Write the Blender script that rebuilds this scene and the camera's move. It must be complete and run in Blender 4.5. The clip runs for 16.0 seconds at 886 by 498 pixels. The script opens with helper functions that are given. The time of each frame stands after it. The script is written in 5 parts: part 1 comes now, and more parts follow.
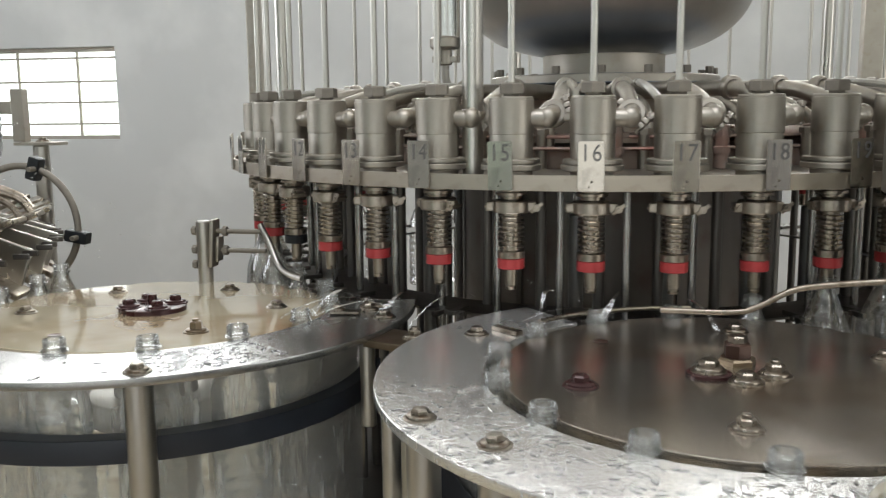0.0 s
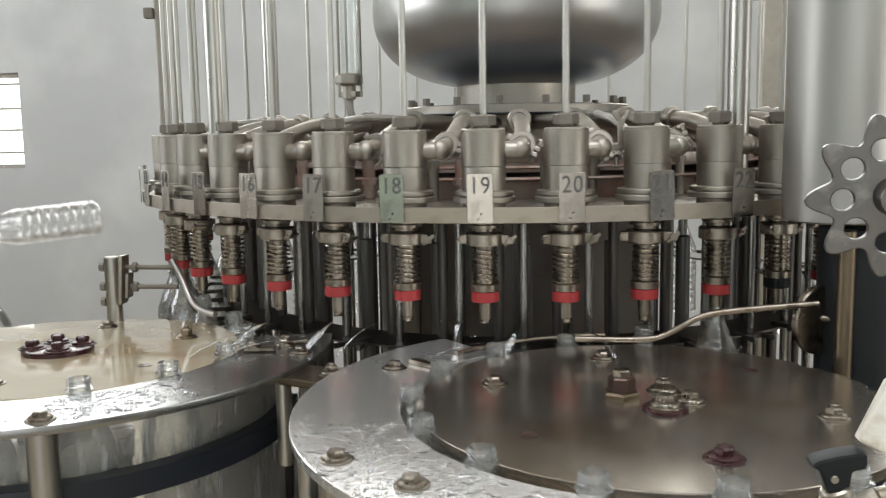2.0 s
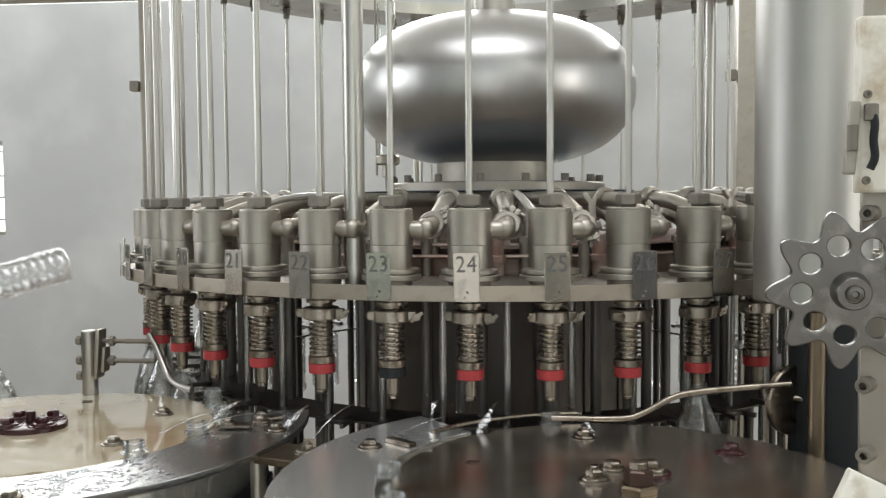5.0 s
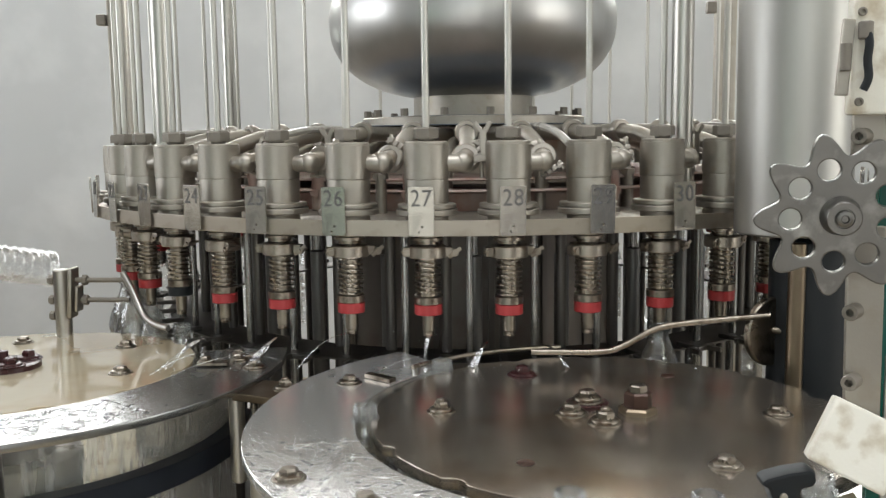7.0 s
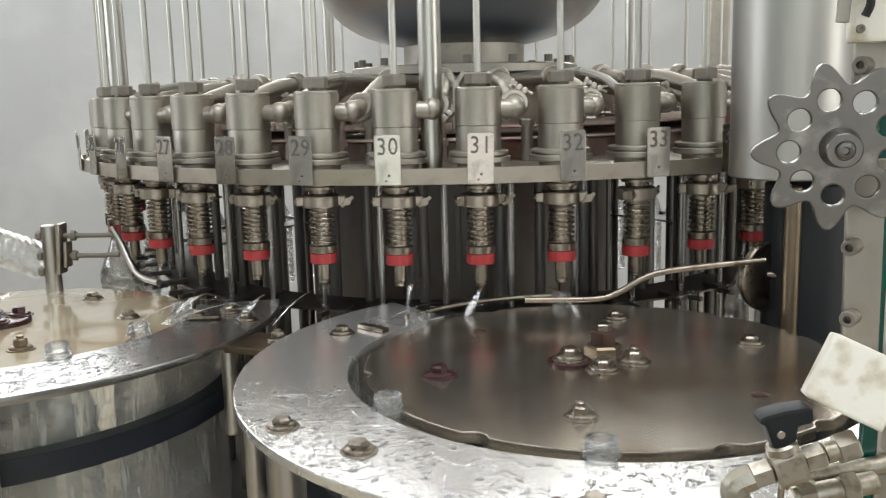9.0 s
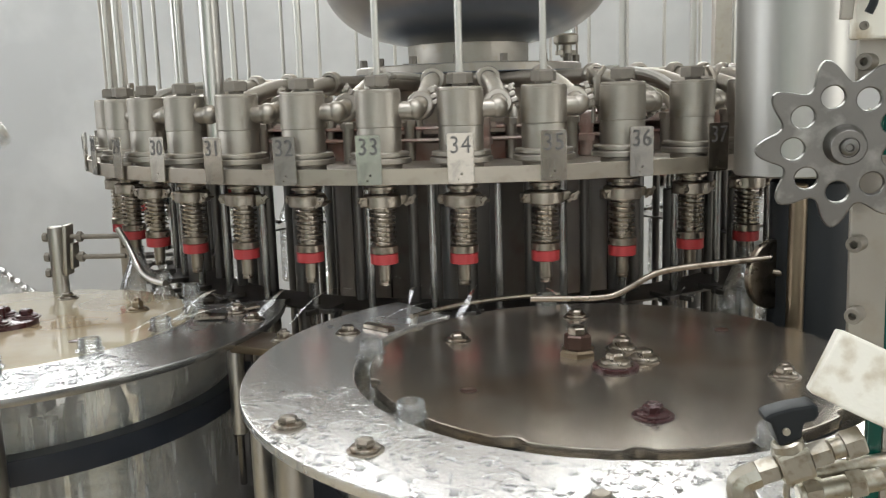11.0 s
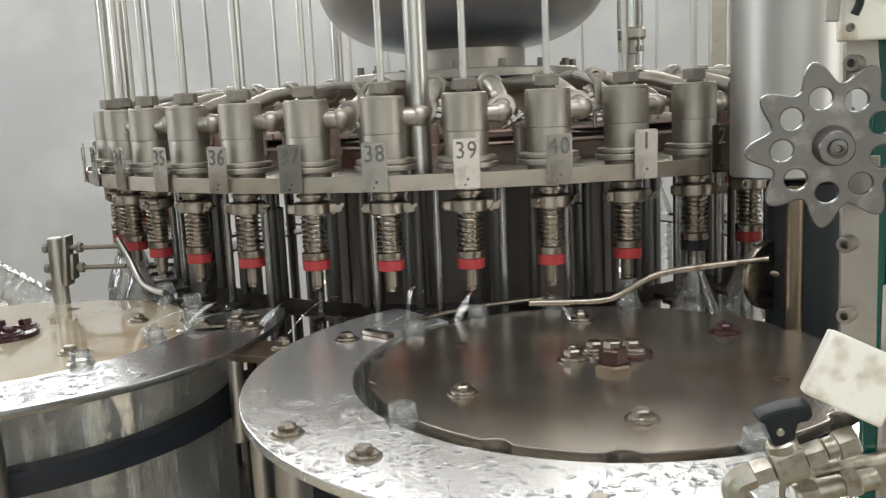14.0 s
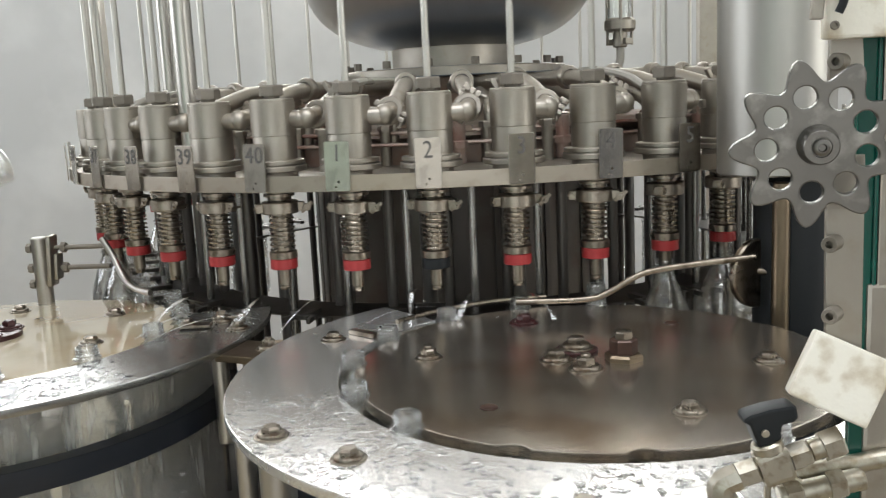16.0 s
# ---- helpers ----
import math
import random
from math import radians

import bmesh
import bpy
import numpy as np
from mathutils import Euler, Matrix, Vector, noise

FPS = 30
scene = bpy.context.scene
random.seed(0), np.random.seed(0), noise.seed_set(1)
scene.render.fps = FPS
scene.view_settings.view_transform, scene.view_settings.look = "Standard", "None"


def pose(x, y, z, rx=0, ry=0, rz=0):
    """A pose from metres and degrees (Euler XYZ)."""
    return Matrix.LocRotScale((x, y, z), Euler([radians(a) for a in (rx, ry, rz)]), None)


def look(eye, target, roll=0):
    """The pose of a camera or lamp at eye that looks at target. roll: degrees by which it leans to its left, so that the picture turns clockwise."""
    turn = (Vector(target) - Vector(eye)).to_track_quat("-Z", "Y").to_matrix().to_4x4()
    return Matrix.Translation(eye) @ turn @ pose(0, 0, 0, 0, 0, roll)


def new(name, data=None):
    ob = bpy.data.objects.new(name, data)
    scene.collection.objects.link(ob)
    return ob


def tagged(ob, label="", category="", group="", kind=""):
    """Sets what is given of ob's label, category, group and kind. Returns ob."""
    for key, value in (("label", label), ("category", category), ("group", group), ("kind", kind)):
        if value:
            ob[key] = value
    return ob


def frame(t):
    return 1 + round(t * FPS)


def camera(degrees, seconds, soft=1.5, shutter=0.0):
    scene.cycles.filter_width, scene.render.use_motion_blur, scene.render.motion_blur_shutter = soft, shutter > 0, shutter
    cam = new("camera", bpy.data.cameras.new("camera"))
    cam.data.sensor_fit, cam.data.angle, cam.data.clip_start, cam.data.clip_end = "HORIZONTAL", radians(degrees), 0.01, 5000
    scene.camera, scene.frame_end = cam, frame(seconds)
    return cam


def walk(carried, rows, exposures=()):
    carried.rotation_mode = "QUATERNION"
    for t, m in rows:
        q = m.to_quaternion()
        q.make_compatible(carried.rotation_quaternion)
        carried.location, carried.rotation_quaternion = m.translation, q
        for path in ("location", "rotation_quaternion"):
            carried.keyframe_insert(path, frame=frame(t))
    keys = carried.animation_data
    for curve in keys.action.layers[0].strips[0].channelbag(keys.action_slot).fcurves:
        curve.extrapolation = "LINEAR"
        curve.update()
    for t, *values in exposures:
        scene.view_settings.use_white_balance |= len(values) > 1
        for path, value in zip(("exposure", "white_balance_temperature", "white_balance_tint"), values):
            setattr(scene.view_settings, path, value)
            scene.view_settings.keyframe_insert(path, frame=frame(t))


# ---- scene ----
H = 1.15                      # height of the valve seals over the floor
SPIN = 14.690                 # degrees a second of the filling carousel
PHI, AC, AL = 144.197, 9.678, -41.752
R, RS = 0.72, 0.27            # pitch radii of the carousel and of the star wheels
RATIO = R / RS
PITCH = 9.0


def around(cx, cy, r, deg):
    return cx + r * math.cos(radians(deg)), cy + r * math.sin(radians(deg))


CF = around(0, 0, R + RS, AC - 90)      # centre of the front star wheel
CL = around(0, 0, R + RS, AL - 90)      # centre of the side star wheel
RC = around(*CL, R + RS, 180)           # centre of the rinser

# ---- camera ----
cam = camera(52.5, 16.0, soft=1.25, shutter=0.3)
PATH = [
    (0.0, 0.0281, -1.9700, 0.2159, 10.868, -8.742, -0.569),
    (0.5, 0.0274, -1.9718, 0.2219, 9.615, -8.250, -0.544),
    (1.0, 0.0238, -1.9630, 0.2241, 8.060, -7.789, -0.335),
    (1.5, 0.0322, -1.9679, 0.2314, 6.588, -7.424, -0.531),
    (2.0, 0.0343, -1.9653, 0.2289, 5.739, -7.339, -0.973),
    (2.5, 0.0337, -1.9636, 0.2237, 5.158, -7.376, -1.470),
    (3.0, 0.0397, -1.9618, 0.2237, 5.030, -7.463, -1.720),
    (3.5, 0.0440, -1.9637, 0.2212, 4.827, -7.447, -1.735),
    (4.0, 0.0447, -1.9680, 0.2240, 4.985, -5.405, -1.267),
    (4.2, 0.0422, -1.9779, 0.2392, 4.853, -3.524, -0.656),
    (4.8, 0.0420, -1.9775, 0.2430, 4.620, -2.980, -0.450),
    (5.6, 0.0415, -1.9755, 0.2450, 4.200, -3.360, -0.340),
    (6.3, 0.0409, -1.9737, 0.2445, 3.801, -4.537, -0.310),
    (6.5, 0.0390, -1.9694, 0.2410, 3.590, -5.153, -0.432),
    (7.0, 0.0390, -1.9590, 0.2350, 3.142, -6.873, -0.737),
    (7.5, 0.0366, -1.9479, 0.2241, 2.837, -8.170, -0.953),
    (8.0, 0.0397, -1.9467, 0.2213, 2.842, -9.019, -1.245),
    (8.5, 0.0408, -1.9466, 0.2223, 2.788, -9.439, -1.365),
    (9.0, 0.0406, -1.9462, 0.2230, 2.810, -9.660, -1.456),
    (11.5, 0.0417, -1.9493, 0.2228, 3.345, -9.668, -1.981),
    (12.0, 0.0477, -1.9521, 0.2240, 3.405, -9.593, -2.313),
    (12.5, 0.0478, -1.9511, 0.2220, 3.375, -9.560, -2.502),
    (13.0, 0.0452, -1.9525, 0.2234, 3.303, -9.498, -2.483),
    (13.5, 0.0461, -1.9526, 0.2240, 3.365, -9.458, -2.606),
    (14.0, 0.0468, -1.9507, 0.2236, 3.287, -9.331, -2.644),
    (14.5, 0.0479, -1.9476, 0.2238, 3.436, -9.274, -2.717),
    (15.0, 0.0464, -1.9454, 0.2232, 3.398, -9.283, -2.719),
    (15.5, 0.0451, -1.9470, 0.2232, 3.211, -9.300, -2.635),
    (16.0, 0.0514, -1.9438, 0.2246, 2.667, -9.542, -2.738),
]
walk(cam, [(t, pose(x, y, z + H, 90 + p, 0, yaw) @ pose(0, 0, 0, 0, 0, roll)) for t, x, y, z, yaw, p, roll in PATH],
     exposures=[(0.0, -0.04), (1.5, 0.0), (4.2, 0.0), (6.3, -0.18), (7.0, 0.06), (8.5, 0.14), (16.0, 0.12)])

# ---- light ----
world = bpy.data.worlds.new("sky")
scene.world = world
world.use_nodes = True
wn, wl = world.node_tree.nodes, world.node_tree.links
sky = wn.new("ShaderNodeTexSky")
sky.sky_type, sky.sun_disc = "NISHITA", False
sky.sun_elevation, sky.sun_rotation = radians(50), radians(-60)
wl.new(sky.outputs[0], wn["Background"].inputs[0])
wn["Background"].inputs[1].default_value = 0.12


def lamp(name, kind, m, energy, colour, width=1.0, height=1.0, angle=0.0):
    data = bpy.data.lights.new(name, kind)
    data.energy, data.color = energy, colour
    if kind == "AREA":
        data.shape, data.size, data.size_y = "RECTANGLE", width, height
    else:
        data.angle = angle
    ob = new(name, data)
    ob.matrix_world = m
    return ob


lamp("sun", "SUN", look((-3, 6, 8), (0, 0, 0)), 1.2, (1, 0.96, 0.9), angle=radians(12))
# daylight in the high windows of the far wall, in the doorway behind the camera, in the roof light and in the side windows
lamp("daylight_high", "AREA", look((-0.4, 3.1, 3.33), (-0.2, -0.6, 1.0)), 266, (0.972, 0.982, 1.0), 7.2, 1.45)
lamp("daylight_south", "AREA", look((-0.22, -4.55, 1.30), (-0.22, 0, 1.25)), 14, (0.99, 0.98, 0.96), 2.15, 2.3)
lamp("daylight_roof", "AREA", pose(0.1, -2.2, 4.18), 86, (0.98, 0.99, 1.0), 3.0, 1.6)
lamp("daylight_east", "AREA", look((4.9, -2.7, 1.85), (-0.4, -0.8, 1.0)), 45, (1.0, 0.965, 0.90), 2.8, 2.1)
lamp("daylight_side", "AREA", look((-4.9, -0.8, 2.4), (0, -0.6, 1.1)), 50, (0.965, 0.98, 1.0), 3.0, 1.4)

# ---- materials ----
def material(name, colour, rough=0.4, metal=0.0, tint=None, scale=20.0, bump=0.0, bump_scale=120.0, rough_var=0.12,
             stretch=(1, 1, 1), spot=None, spot_amount=0.0, spot_scale=6.0, **inputs):
    """Principled surface with two scales of variation: broad tint and roughness, fine relief."""
    m = bpy.data.materials.new(name)
    m.use_nodes = True
    n, l = m.node_tree.nodes, m.node_tree.links
    p = n["Principled BSDF"]
    p.inputs["Metallic"].default_value = metal
    co = n.new("ShaderNodeTexCoord")
    mp = n.new("ShaderNodeMapping")
    mp.inputs["Scale"].default_value = stretch
    l.new(co.outputs["Object"], mp.inputs[0])
    a = n.new("ShaderNodeTexNoise")
    a.inputs["Scale"].default_value, a.inputs["Detail"].default_value = scale, 5
    l.new(mp.outputs[0], a.inputs["Vector"])
    mix = n.new("ShaderNodeMix")
    mix.data_type = "RGBA"
    tint = tint or tuple(c * 0.75 for c in colour)
    mix.inputs[6].default_value, mix.inputs[7].default_value = (*colour, 1), (*tint, 1)
    l.new(a.outputs[0], mix.inputs[0])
    last = mix.outputs[2]
    if spot:
        b = n.new("ShaderNodeTexNoise")
        b.inputs["Scale"].default_value, b.inputs["Detail"].default_value = spot_scale, 7
        l.new(co.outputs["Object"], b.inputs["Vector"])
        ramp = n.new("ShaderNodeValToRGB")
        ramp.color_ramp.elements[0].position, ramp.color_ramp.elements[1].position = 0.62 - 0.3 * spot_amount, 0.78 - 0.2 * spot_amount
        l.new(b.outputs[0], ramp.inputs[0])
        mix2 = n.new("ShaderNodeMix")
        mix2.data_type = "RGBA"
        mix2.inputs[7].default_value = (*spot, 1)
        l.new(last, mix2.inputs[6])
        l.new(ramp.outputs[0], mix2.inputs[0])
        last = mix2.outputs[2]
    l.new(last, p.inputs["Base Color"])
    rr = n.new("ShaderNodeMapRange")
    rr.inputs["To Min"].default_value, rr.inputs["To Max"].default_value = max(0.02, rough - rough_var), min(1, rough + rough_var)
    l.new(a.outputs[0], rr.inputs[0])
    l.new(rr.outputs[0], p.inputs["Roughness"])
    if bump:
        f = n.new("ShaderNodeTexNoise")
        f.inputs["Scale"].default_value, f.inputs["Detail"].default_value = bump_scale, 4
        l.new(mp.outputs[0], f.inputs["Vector"])
        bp = n.new("ShaderNodeBump")
        bp.inputs["Strength"].default_value, bp.inputs["Distance"].default_value = bump, 0.002
        l.new(f.outputs[0], bp.inputs["Height"])
        l.new(bp.outputs[0], p.inputs["Normal"])
    for key, value in inputs.items():
        p.inputs[key.replace("_", " ")].default_value = value
    return m


STEEL = material("stainless_steel", (0.56, 0.54, 0.50), 0.30, 1.0, (0.44, 0.42, 0.39), 14, 0.025, 120, stretch=(1, 1, 0.15))
MATT_STEEL = material("dull_stainless_steel", (0.445, 0.412, 0.365), 0.46, 1.0, (0.345, 0.318, 0.275), 22, 0.10, 300, spot=(0.36, 0.32, 0.26), spot_amount=0.25, spot_scale=40)
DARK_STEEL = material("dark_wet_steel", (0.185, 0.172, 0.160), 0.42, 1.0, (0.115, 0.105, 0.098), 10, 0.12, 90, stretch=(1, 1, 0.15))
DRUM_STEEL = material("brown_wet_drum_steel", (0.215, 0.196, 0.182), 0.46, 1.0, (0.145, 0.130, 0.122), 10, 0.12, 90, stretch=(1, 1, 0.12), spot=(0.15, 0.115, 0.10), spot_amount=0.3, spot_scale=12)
WET_BROWN = material("wet_brownish_steel", (0.36, 0.315, 0.26), 0.30, 1.0, (0.24, 0.205, 0.165), 30, 0.08, 260, spot=(0.13, 0.10, 0.075), spot_amount=0.3, spot_scale=60)
STEM_STEEL = material("stained_clamp_steel", (0.43, 0.385, 0.33), 0.38, 1.0, (0.33, 0.285, 0.235), 30, 0.10, 260, spot=(0.20, 0.155, 0.12), spot_amount=0.3, spot_scale=60)
ROD_STEEL = material("polished_rod_steel", (0.50, 0.49, 0.47), 0.22, 1.0, (0.36, 0.35, 0.34), 12, 0.03, 200)
NUT_STEEL = material("grey_weathered_nut", (0.25, 0.225, 0.19), 0.55, 0.5, (0.19, 0.17, 0.145), 60, 0.1, 400)
WET_PLATE = material("wet_stainless_plate", (0.88, 0.87, 0.855), 0.25, 0.84, (0.76, 0.748, 0.725), 9, 0.10, 40, rough_var=0.08)


def varied(m, *colours):
    """Lets the surface differ from piece to piece: each piece takes a mix of the colours given."""
    n, l = m.node_tree.nodes, m.node_tree.links
    p = n["Principled BSDF"]
    info = n.new("ShaderNodeObjectInfo")
    ramp = n.new("ShaderNodeValToRGB")
    e = ramp.color_ramp.elements
    while len(e) < len(colours):
        e.new(0.5)
    for i, c in enumerate(colours):
        e[i].position, e[i].color = i / (len(colours) - 1), (*c, 1)
    l.new(info.outputs["Random"], ramp.inputs[0])
    mix = n.new("ShaderNodeMix")
    mix.data_type, mix.blend_type = "RGBA", "MULTIPLY"
    mix.inputs[0].default_value = 1.0
    l.new(p.inputs["Base Color"].links[0].from_socket, mix.inputs[6])
    l.new(ramp.outputs[0], mix.inputs[7])
    l.new(mix.outputs[2], p.inputs["Base Color"])
    return m


def water_film(m, scale=38.0, cover=0.53, depth=0.0012):
    """Adds the relief of a broken film of water to a wet surface."""
    n, l = m.node_tree.nodes, m.node_tree.links
    co = next(x for x in n if x.type == "TEX_COORD")
    a = n.new("ShaderNodeTexNoise")
    a.inputs["Scale"].default_value, a.inputs["Detail"].default_value, a.inputs["Distortion"].default_value = scale, 2.0, 0.8
    l.new(co.outputs["Object"], a.inputs["Vector"])
    r = n.new("ShaderNodeMapRange")
    r.interpolation_type = "SMOOTHSTEP"
    r.inputs["From Min"].default_value, r.inputs["From Max"].default_value = cover - 0.018, cover + 0.018
    l.new(a.outputs[0], r.inputs[0])
    b = n.new("ShaderNodeBump")
    b.inputs["Strength"].default_value, b.inputs["Distance"].default_value = 0.75, depth
    # the film lies on the lower-lying half of the plate, with an uneven edge
    sep = n.new("ShaderNodeSeparateXYZ")
    l.new(co.outputs["Object"], sep.inputs[0])
    wob = n.new("ShaderNodeTexNoise")
    wob.inputs["Scale"].default_value = 14
    l.new(co.outputs["Object"], wob.inputs["Vector"])
    add = n.new("ShaderNodeMath")
    add.operation = "MULTIPLY_ADD"
    add.inputs[1].default_value = 0.16
    l.new(wob.outputs[0], add.inputs[0])
    l.new(sep.outputs[1], add.inputs[2])
    lim = n.new("ShaderNodeMapRange")
    lim.inputs["From Min"].default_value, lim.inputs["From Max"].default_value = 0.0, -0.004
    l.new(add.outputs[0], lim.inputs[0])
    mul = n.new("ShaderNodeMath")
    mul.operation = "MULTIPLY"
    l.new(r.outputs[0], mul.inputs[0])
    l.new(lim.outputs[0], mul.inputs[1])
    l.new(mul.outputs[0], b.inputs["Height"])
    p = n["Principled BSDF"]
    if p.inputs["Normal"].links:
        l.new(p.inputs["Normal"].links[0].from_socket, b.inputs["Normal"])
    l.new(b.outputs[0], p.inputs["Normal"])
    return m


SIDE_PLATE = material("damp_stainless_plate", (0.32, 0.315, 0.305), 0.24, 0.94, (0.42, 0.42, 0.41), 9, 0.08, 40, rough_var=0.1)
water_film(WET_PLATE, 36.0, 0.53, 0.0010)
DISC_STEEL = material("brown_filmed_wet_steel_disc", (0.53, 0.485, 0.43), 0.215, 0.92, (0.42, 0.375, 0.32), 5, 0.04, 60, rough_var=0.12, spot=(0.30, 0.225, 0.16), spot_amount=0.45, spot_scale=7)
CREAM_DISC = material("cream_stained_disc", (0.54, 0.475, 0.345), 0.09, 0.0, (0.46, 0.39, 0.27), 6, 0.006, 30, rough_var=0.05, spot=(0.38, 0.27, 0.155), spot_amount=0.5, spot_scale=5, Coat_Weight=0.7, Coat_Roughness=0.03, Coat_IOR=1.4)
RUST = material("dark_red_painted_steel", (0.052, 0.016, 0.016), 0.28, 0.2, (0.036, 0.012, 0.013), 30, 0.15, 180)
BOLT_STEEL = material("wet_bolt_steel", (0.36, 0.325, 0.275), 0.30, 1.0, (0.15, 0.125, 0.10), 70, 0.25, 300, spot=(0.14, 0.10, 0.07), spot_amount=0.35, spot_scale=120)
NUT_BROWN = material("dark_brown_nut_steel", (0.085, 0.045, 0.032), 0.32, 0.4, (0.05, 0.028, 0.022), 40, 0.12, 200)
BRASS = material("stained_brass", (0.27, 0.215, 0.15), 0.38, 1.0, (0.18, 0.14, 0.10), 30, 0.1, 160)
RED = material("red_silicone_rubber", (0.44, 0.042, 0.044), 0.42, 0.0, (0.34, 0.030, 0.032), 25, 0.05, 200)
BLACK = material("black_rubber", (0.018, 0.020, 0.022), 0.50, 0.0, (0.014, 0.016, 0.018), 20, 0.08, 150, Specular_IOR_Level=0.25)
SPRING_STEEL = material("bright_wet_spring_wire", (0.54, 0.49, 0.42), 0.28, 1.0, (0.36, 0.325, 0.275), 40, 0.05, 200)
# for two added rings that the tank's underside reflects as dark blue
TANK_REFLECTION_BLUE = material("added_dark_blue_sheet", (0.10, 0.12, 0.155), 0.6, 0.0, (0.12, 0.14, 0.175), 20, 0.05, 90)
BLUE_BLACK = material("black_polyethylene_band", (0.016, 0.020, 0.030), 0.40, 0.0, (0.024, 0.029, 0.041), 12, 0.06, 90)
INK = material("engraved_black_paint", (0.075, 0.07, 0.068), 0.6, 0.0, (0.14, 0.135, 0.13), 60)
WHITE = material("grimy_white_plastic", (0.82, 0.79, 0.71), 0.45, 0.0, (0.76, 0.72, 0.62), 60, 0.08, 320, spot=(0.50, 0.42, 0.30), spot_amount=0.5, spot_scale=55)
GREEN = material("green_acrylic_edge", (0.006, 0.125, 0.088), 0.12, 0.0, (0.003, 0.035, 0.028), 40, 0.6, 60, rough_var=0.08, stretch=(1, 1, 0.5))
WALL = material("pale_grey_wall_paint", (0.57, 0.58, 0.585), 0.5, 0.0, (0.51, 0.525, 0.53), 1.6, 0.06, 40, spot=(0.67, 0.68, 0.68), spot_amount=0.45, spot_scale=1.3)
SOUTH_WALL = material("light_blue_grey_wall_paint", (0.42, 0.43, 0.445), 0.55, 0.0, (0.36, 0.37, 0.385), 1.6, 0.06, 40)
DARK_BLUE = material("dark_blue_door_paint", (0.035, 0.042, 0.06), 0.4, 0.0, (0.028, 0.034, 0.05), 3, 0.04, 40)
CEIL = material("white_ceiling_paint", (0.72, 0.72, 0.70), 0.7, 0.0, (0.68, 0.68, 0.66), 2, 0.05, 40)
TABLE = material("wet_beige_table", (0.52, 0.46, 0.34), 0.72, 0.0, (0.38, 0.32, 0.22), 16, 0.35, 40, rough_var=0.15, spot=(0.25, 0.18, 0.11), spot_amount=0.5, spot_scale=16, Specular_IOR_Level=0.2)
FLOOR = material("wet_brown_concrete", (0.34, 0.28, 0.20), 0.3, 0.0, (0.20, 0.155, 0.11), 4, 0.2, 30, rough_var=0.2)
CYLINDER_STEEL = material("grey_cylinder_steel", (0.27, 0.265, 0.262), 0.40, 1.0, (0.17, 0.165, 0.162), 12, 0.06, 120, stretch=(1, 1, 0.2))
HOSE = material("clear_grey_hose", (0.42, 0.40, 0.36), 0.3, 0.0, (0.36, 0.34, 0.30), 20, 0.0)
COLUMN_STEEL = material("brushed_column_steel", (0.50, 0.485, 0.45), 0.42, 1.0, (0.36, 0.35, 0.33), 26, 0.05, 200, stretch=(1, 1, 0.06), spot=(0.46, 0.45, 0.43), spot_amount=0.4, spot_scale=9)
CAST = material("grey_cast_alloy", (0.225, 0.215, 0.20), 0.36, 0.95, (0.145, 0.138, 0.127), 30, 0.12, 200, spot=(0.34, 0.33, 0.305), spot_amount=0.3, spot_scale=60)
NICKEL = material("nickel_plated_brass", (0.50, 0.47, 0.40), 0.40, 1.0, (0.38, 0.35, 0.29), 60, 0.10, 260, spot=(0.26, 0.22, 0.16), spot_amount=0.35, spot_scale=120)
OUTSIDE = bpy.data.materials.new("overcast_daylight")
OUTSIDE.use_nodes = True
_p = OUTSIDE.node_tree.nodes["Principled BSDF"]
_n = OUTSIDE.node_tree.nodes.new("ShaderNodeTexNoise")
_n.inputs["Scale"].default_value = 2.2
_r = OUTSIDE.node_tree.nodes.new("ShaderNodeValToRGB")
_r.color_ramp.elements[0].color, _r.color_ramp.elements[1].color = (0.62, 0.72, 0.46, 1), (0.97, 1.0, 0.95, 1)
_r.color_ramp.elements[0].position, _r.color_ramp.elements[1].position = 0.36, 0.55
OUTSIDE.node_tree.links.new(_n.outputs[0], _r.inputs[0])
OUTSIDE.node_tree.links.new(_r.outputs[0], _p.inputs["Emission Color"])
_p.inputs["Emission Strength"].default_value = 2.2

GREENERY = bpy.data.materials.new("sunlit_greenery")
GREENERY.use_nodes = True
_q = GREENERY.node_tree.nodes["Principled BSDF"]
_m = GREENERY.node_tree.nodes.new("ShaderNodeTexNoise")
_m.inputs["Scale"].default_value, _m.inputs["Detail"].default_value = 3.0, 6
_s = GREENERY.node_tree.nodes.new("ShaderNodeValToRGB")
_s.color_ramp.elements[0].color, _s.color_ramp.elements[1].color = (0.20, 0.42, 0.24, 1), (0.62, 0.88, 0.66, 1)
GREENERY.node_tree.links.new(_m.outputs[0], _s.inputs[0])
GREENERY.node_tree.links.new(_s.outputs[0], _q.inputs["Emission Color"])
_q.inputs["Emission Strength"].default_value = 0.75


def clear(name, colour, rough, ior):
    m = bpy.data.materials.new(name)
    m.use_nodes = True
    p = m.node_tree.nodes["Principled BSDF"]
    p.inputs["Base Color"].default_value = (*colour, 1)
    p.inputs["Roughness"].default_value = rough
    p.inputs["IOR"].default_value = ior
    p.inputs["Transmission Weight"].default_value = 1.0
    return m


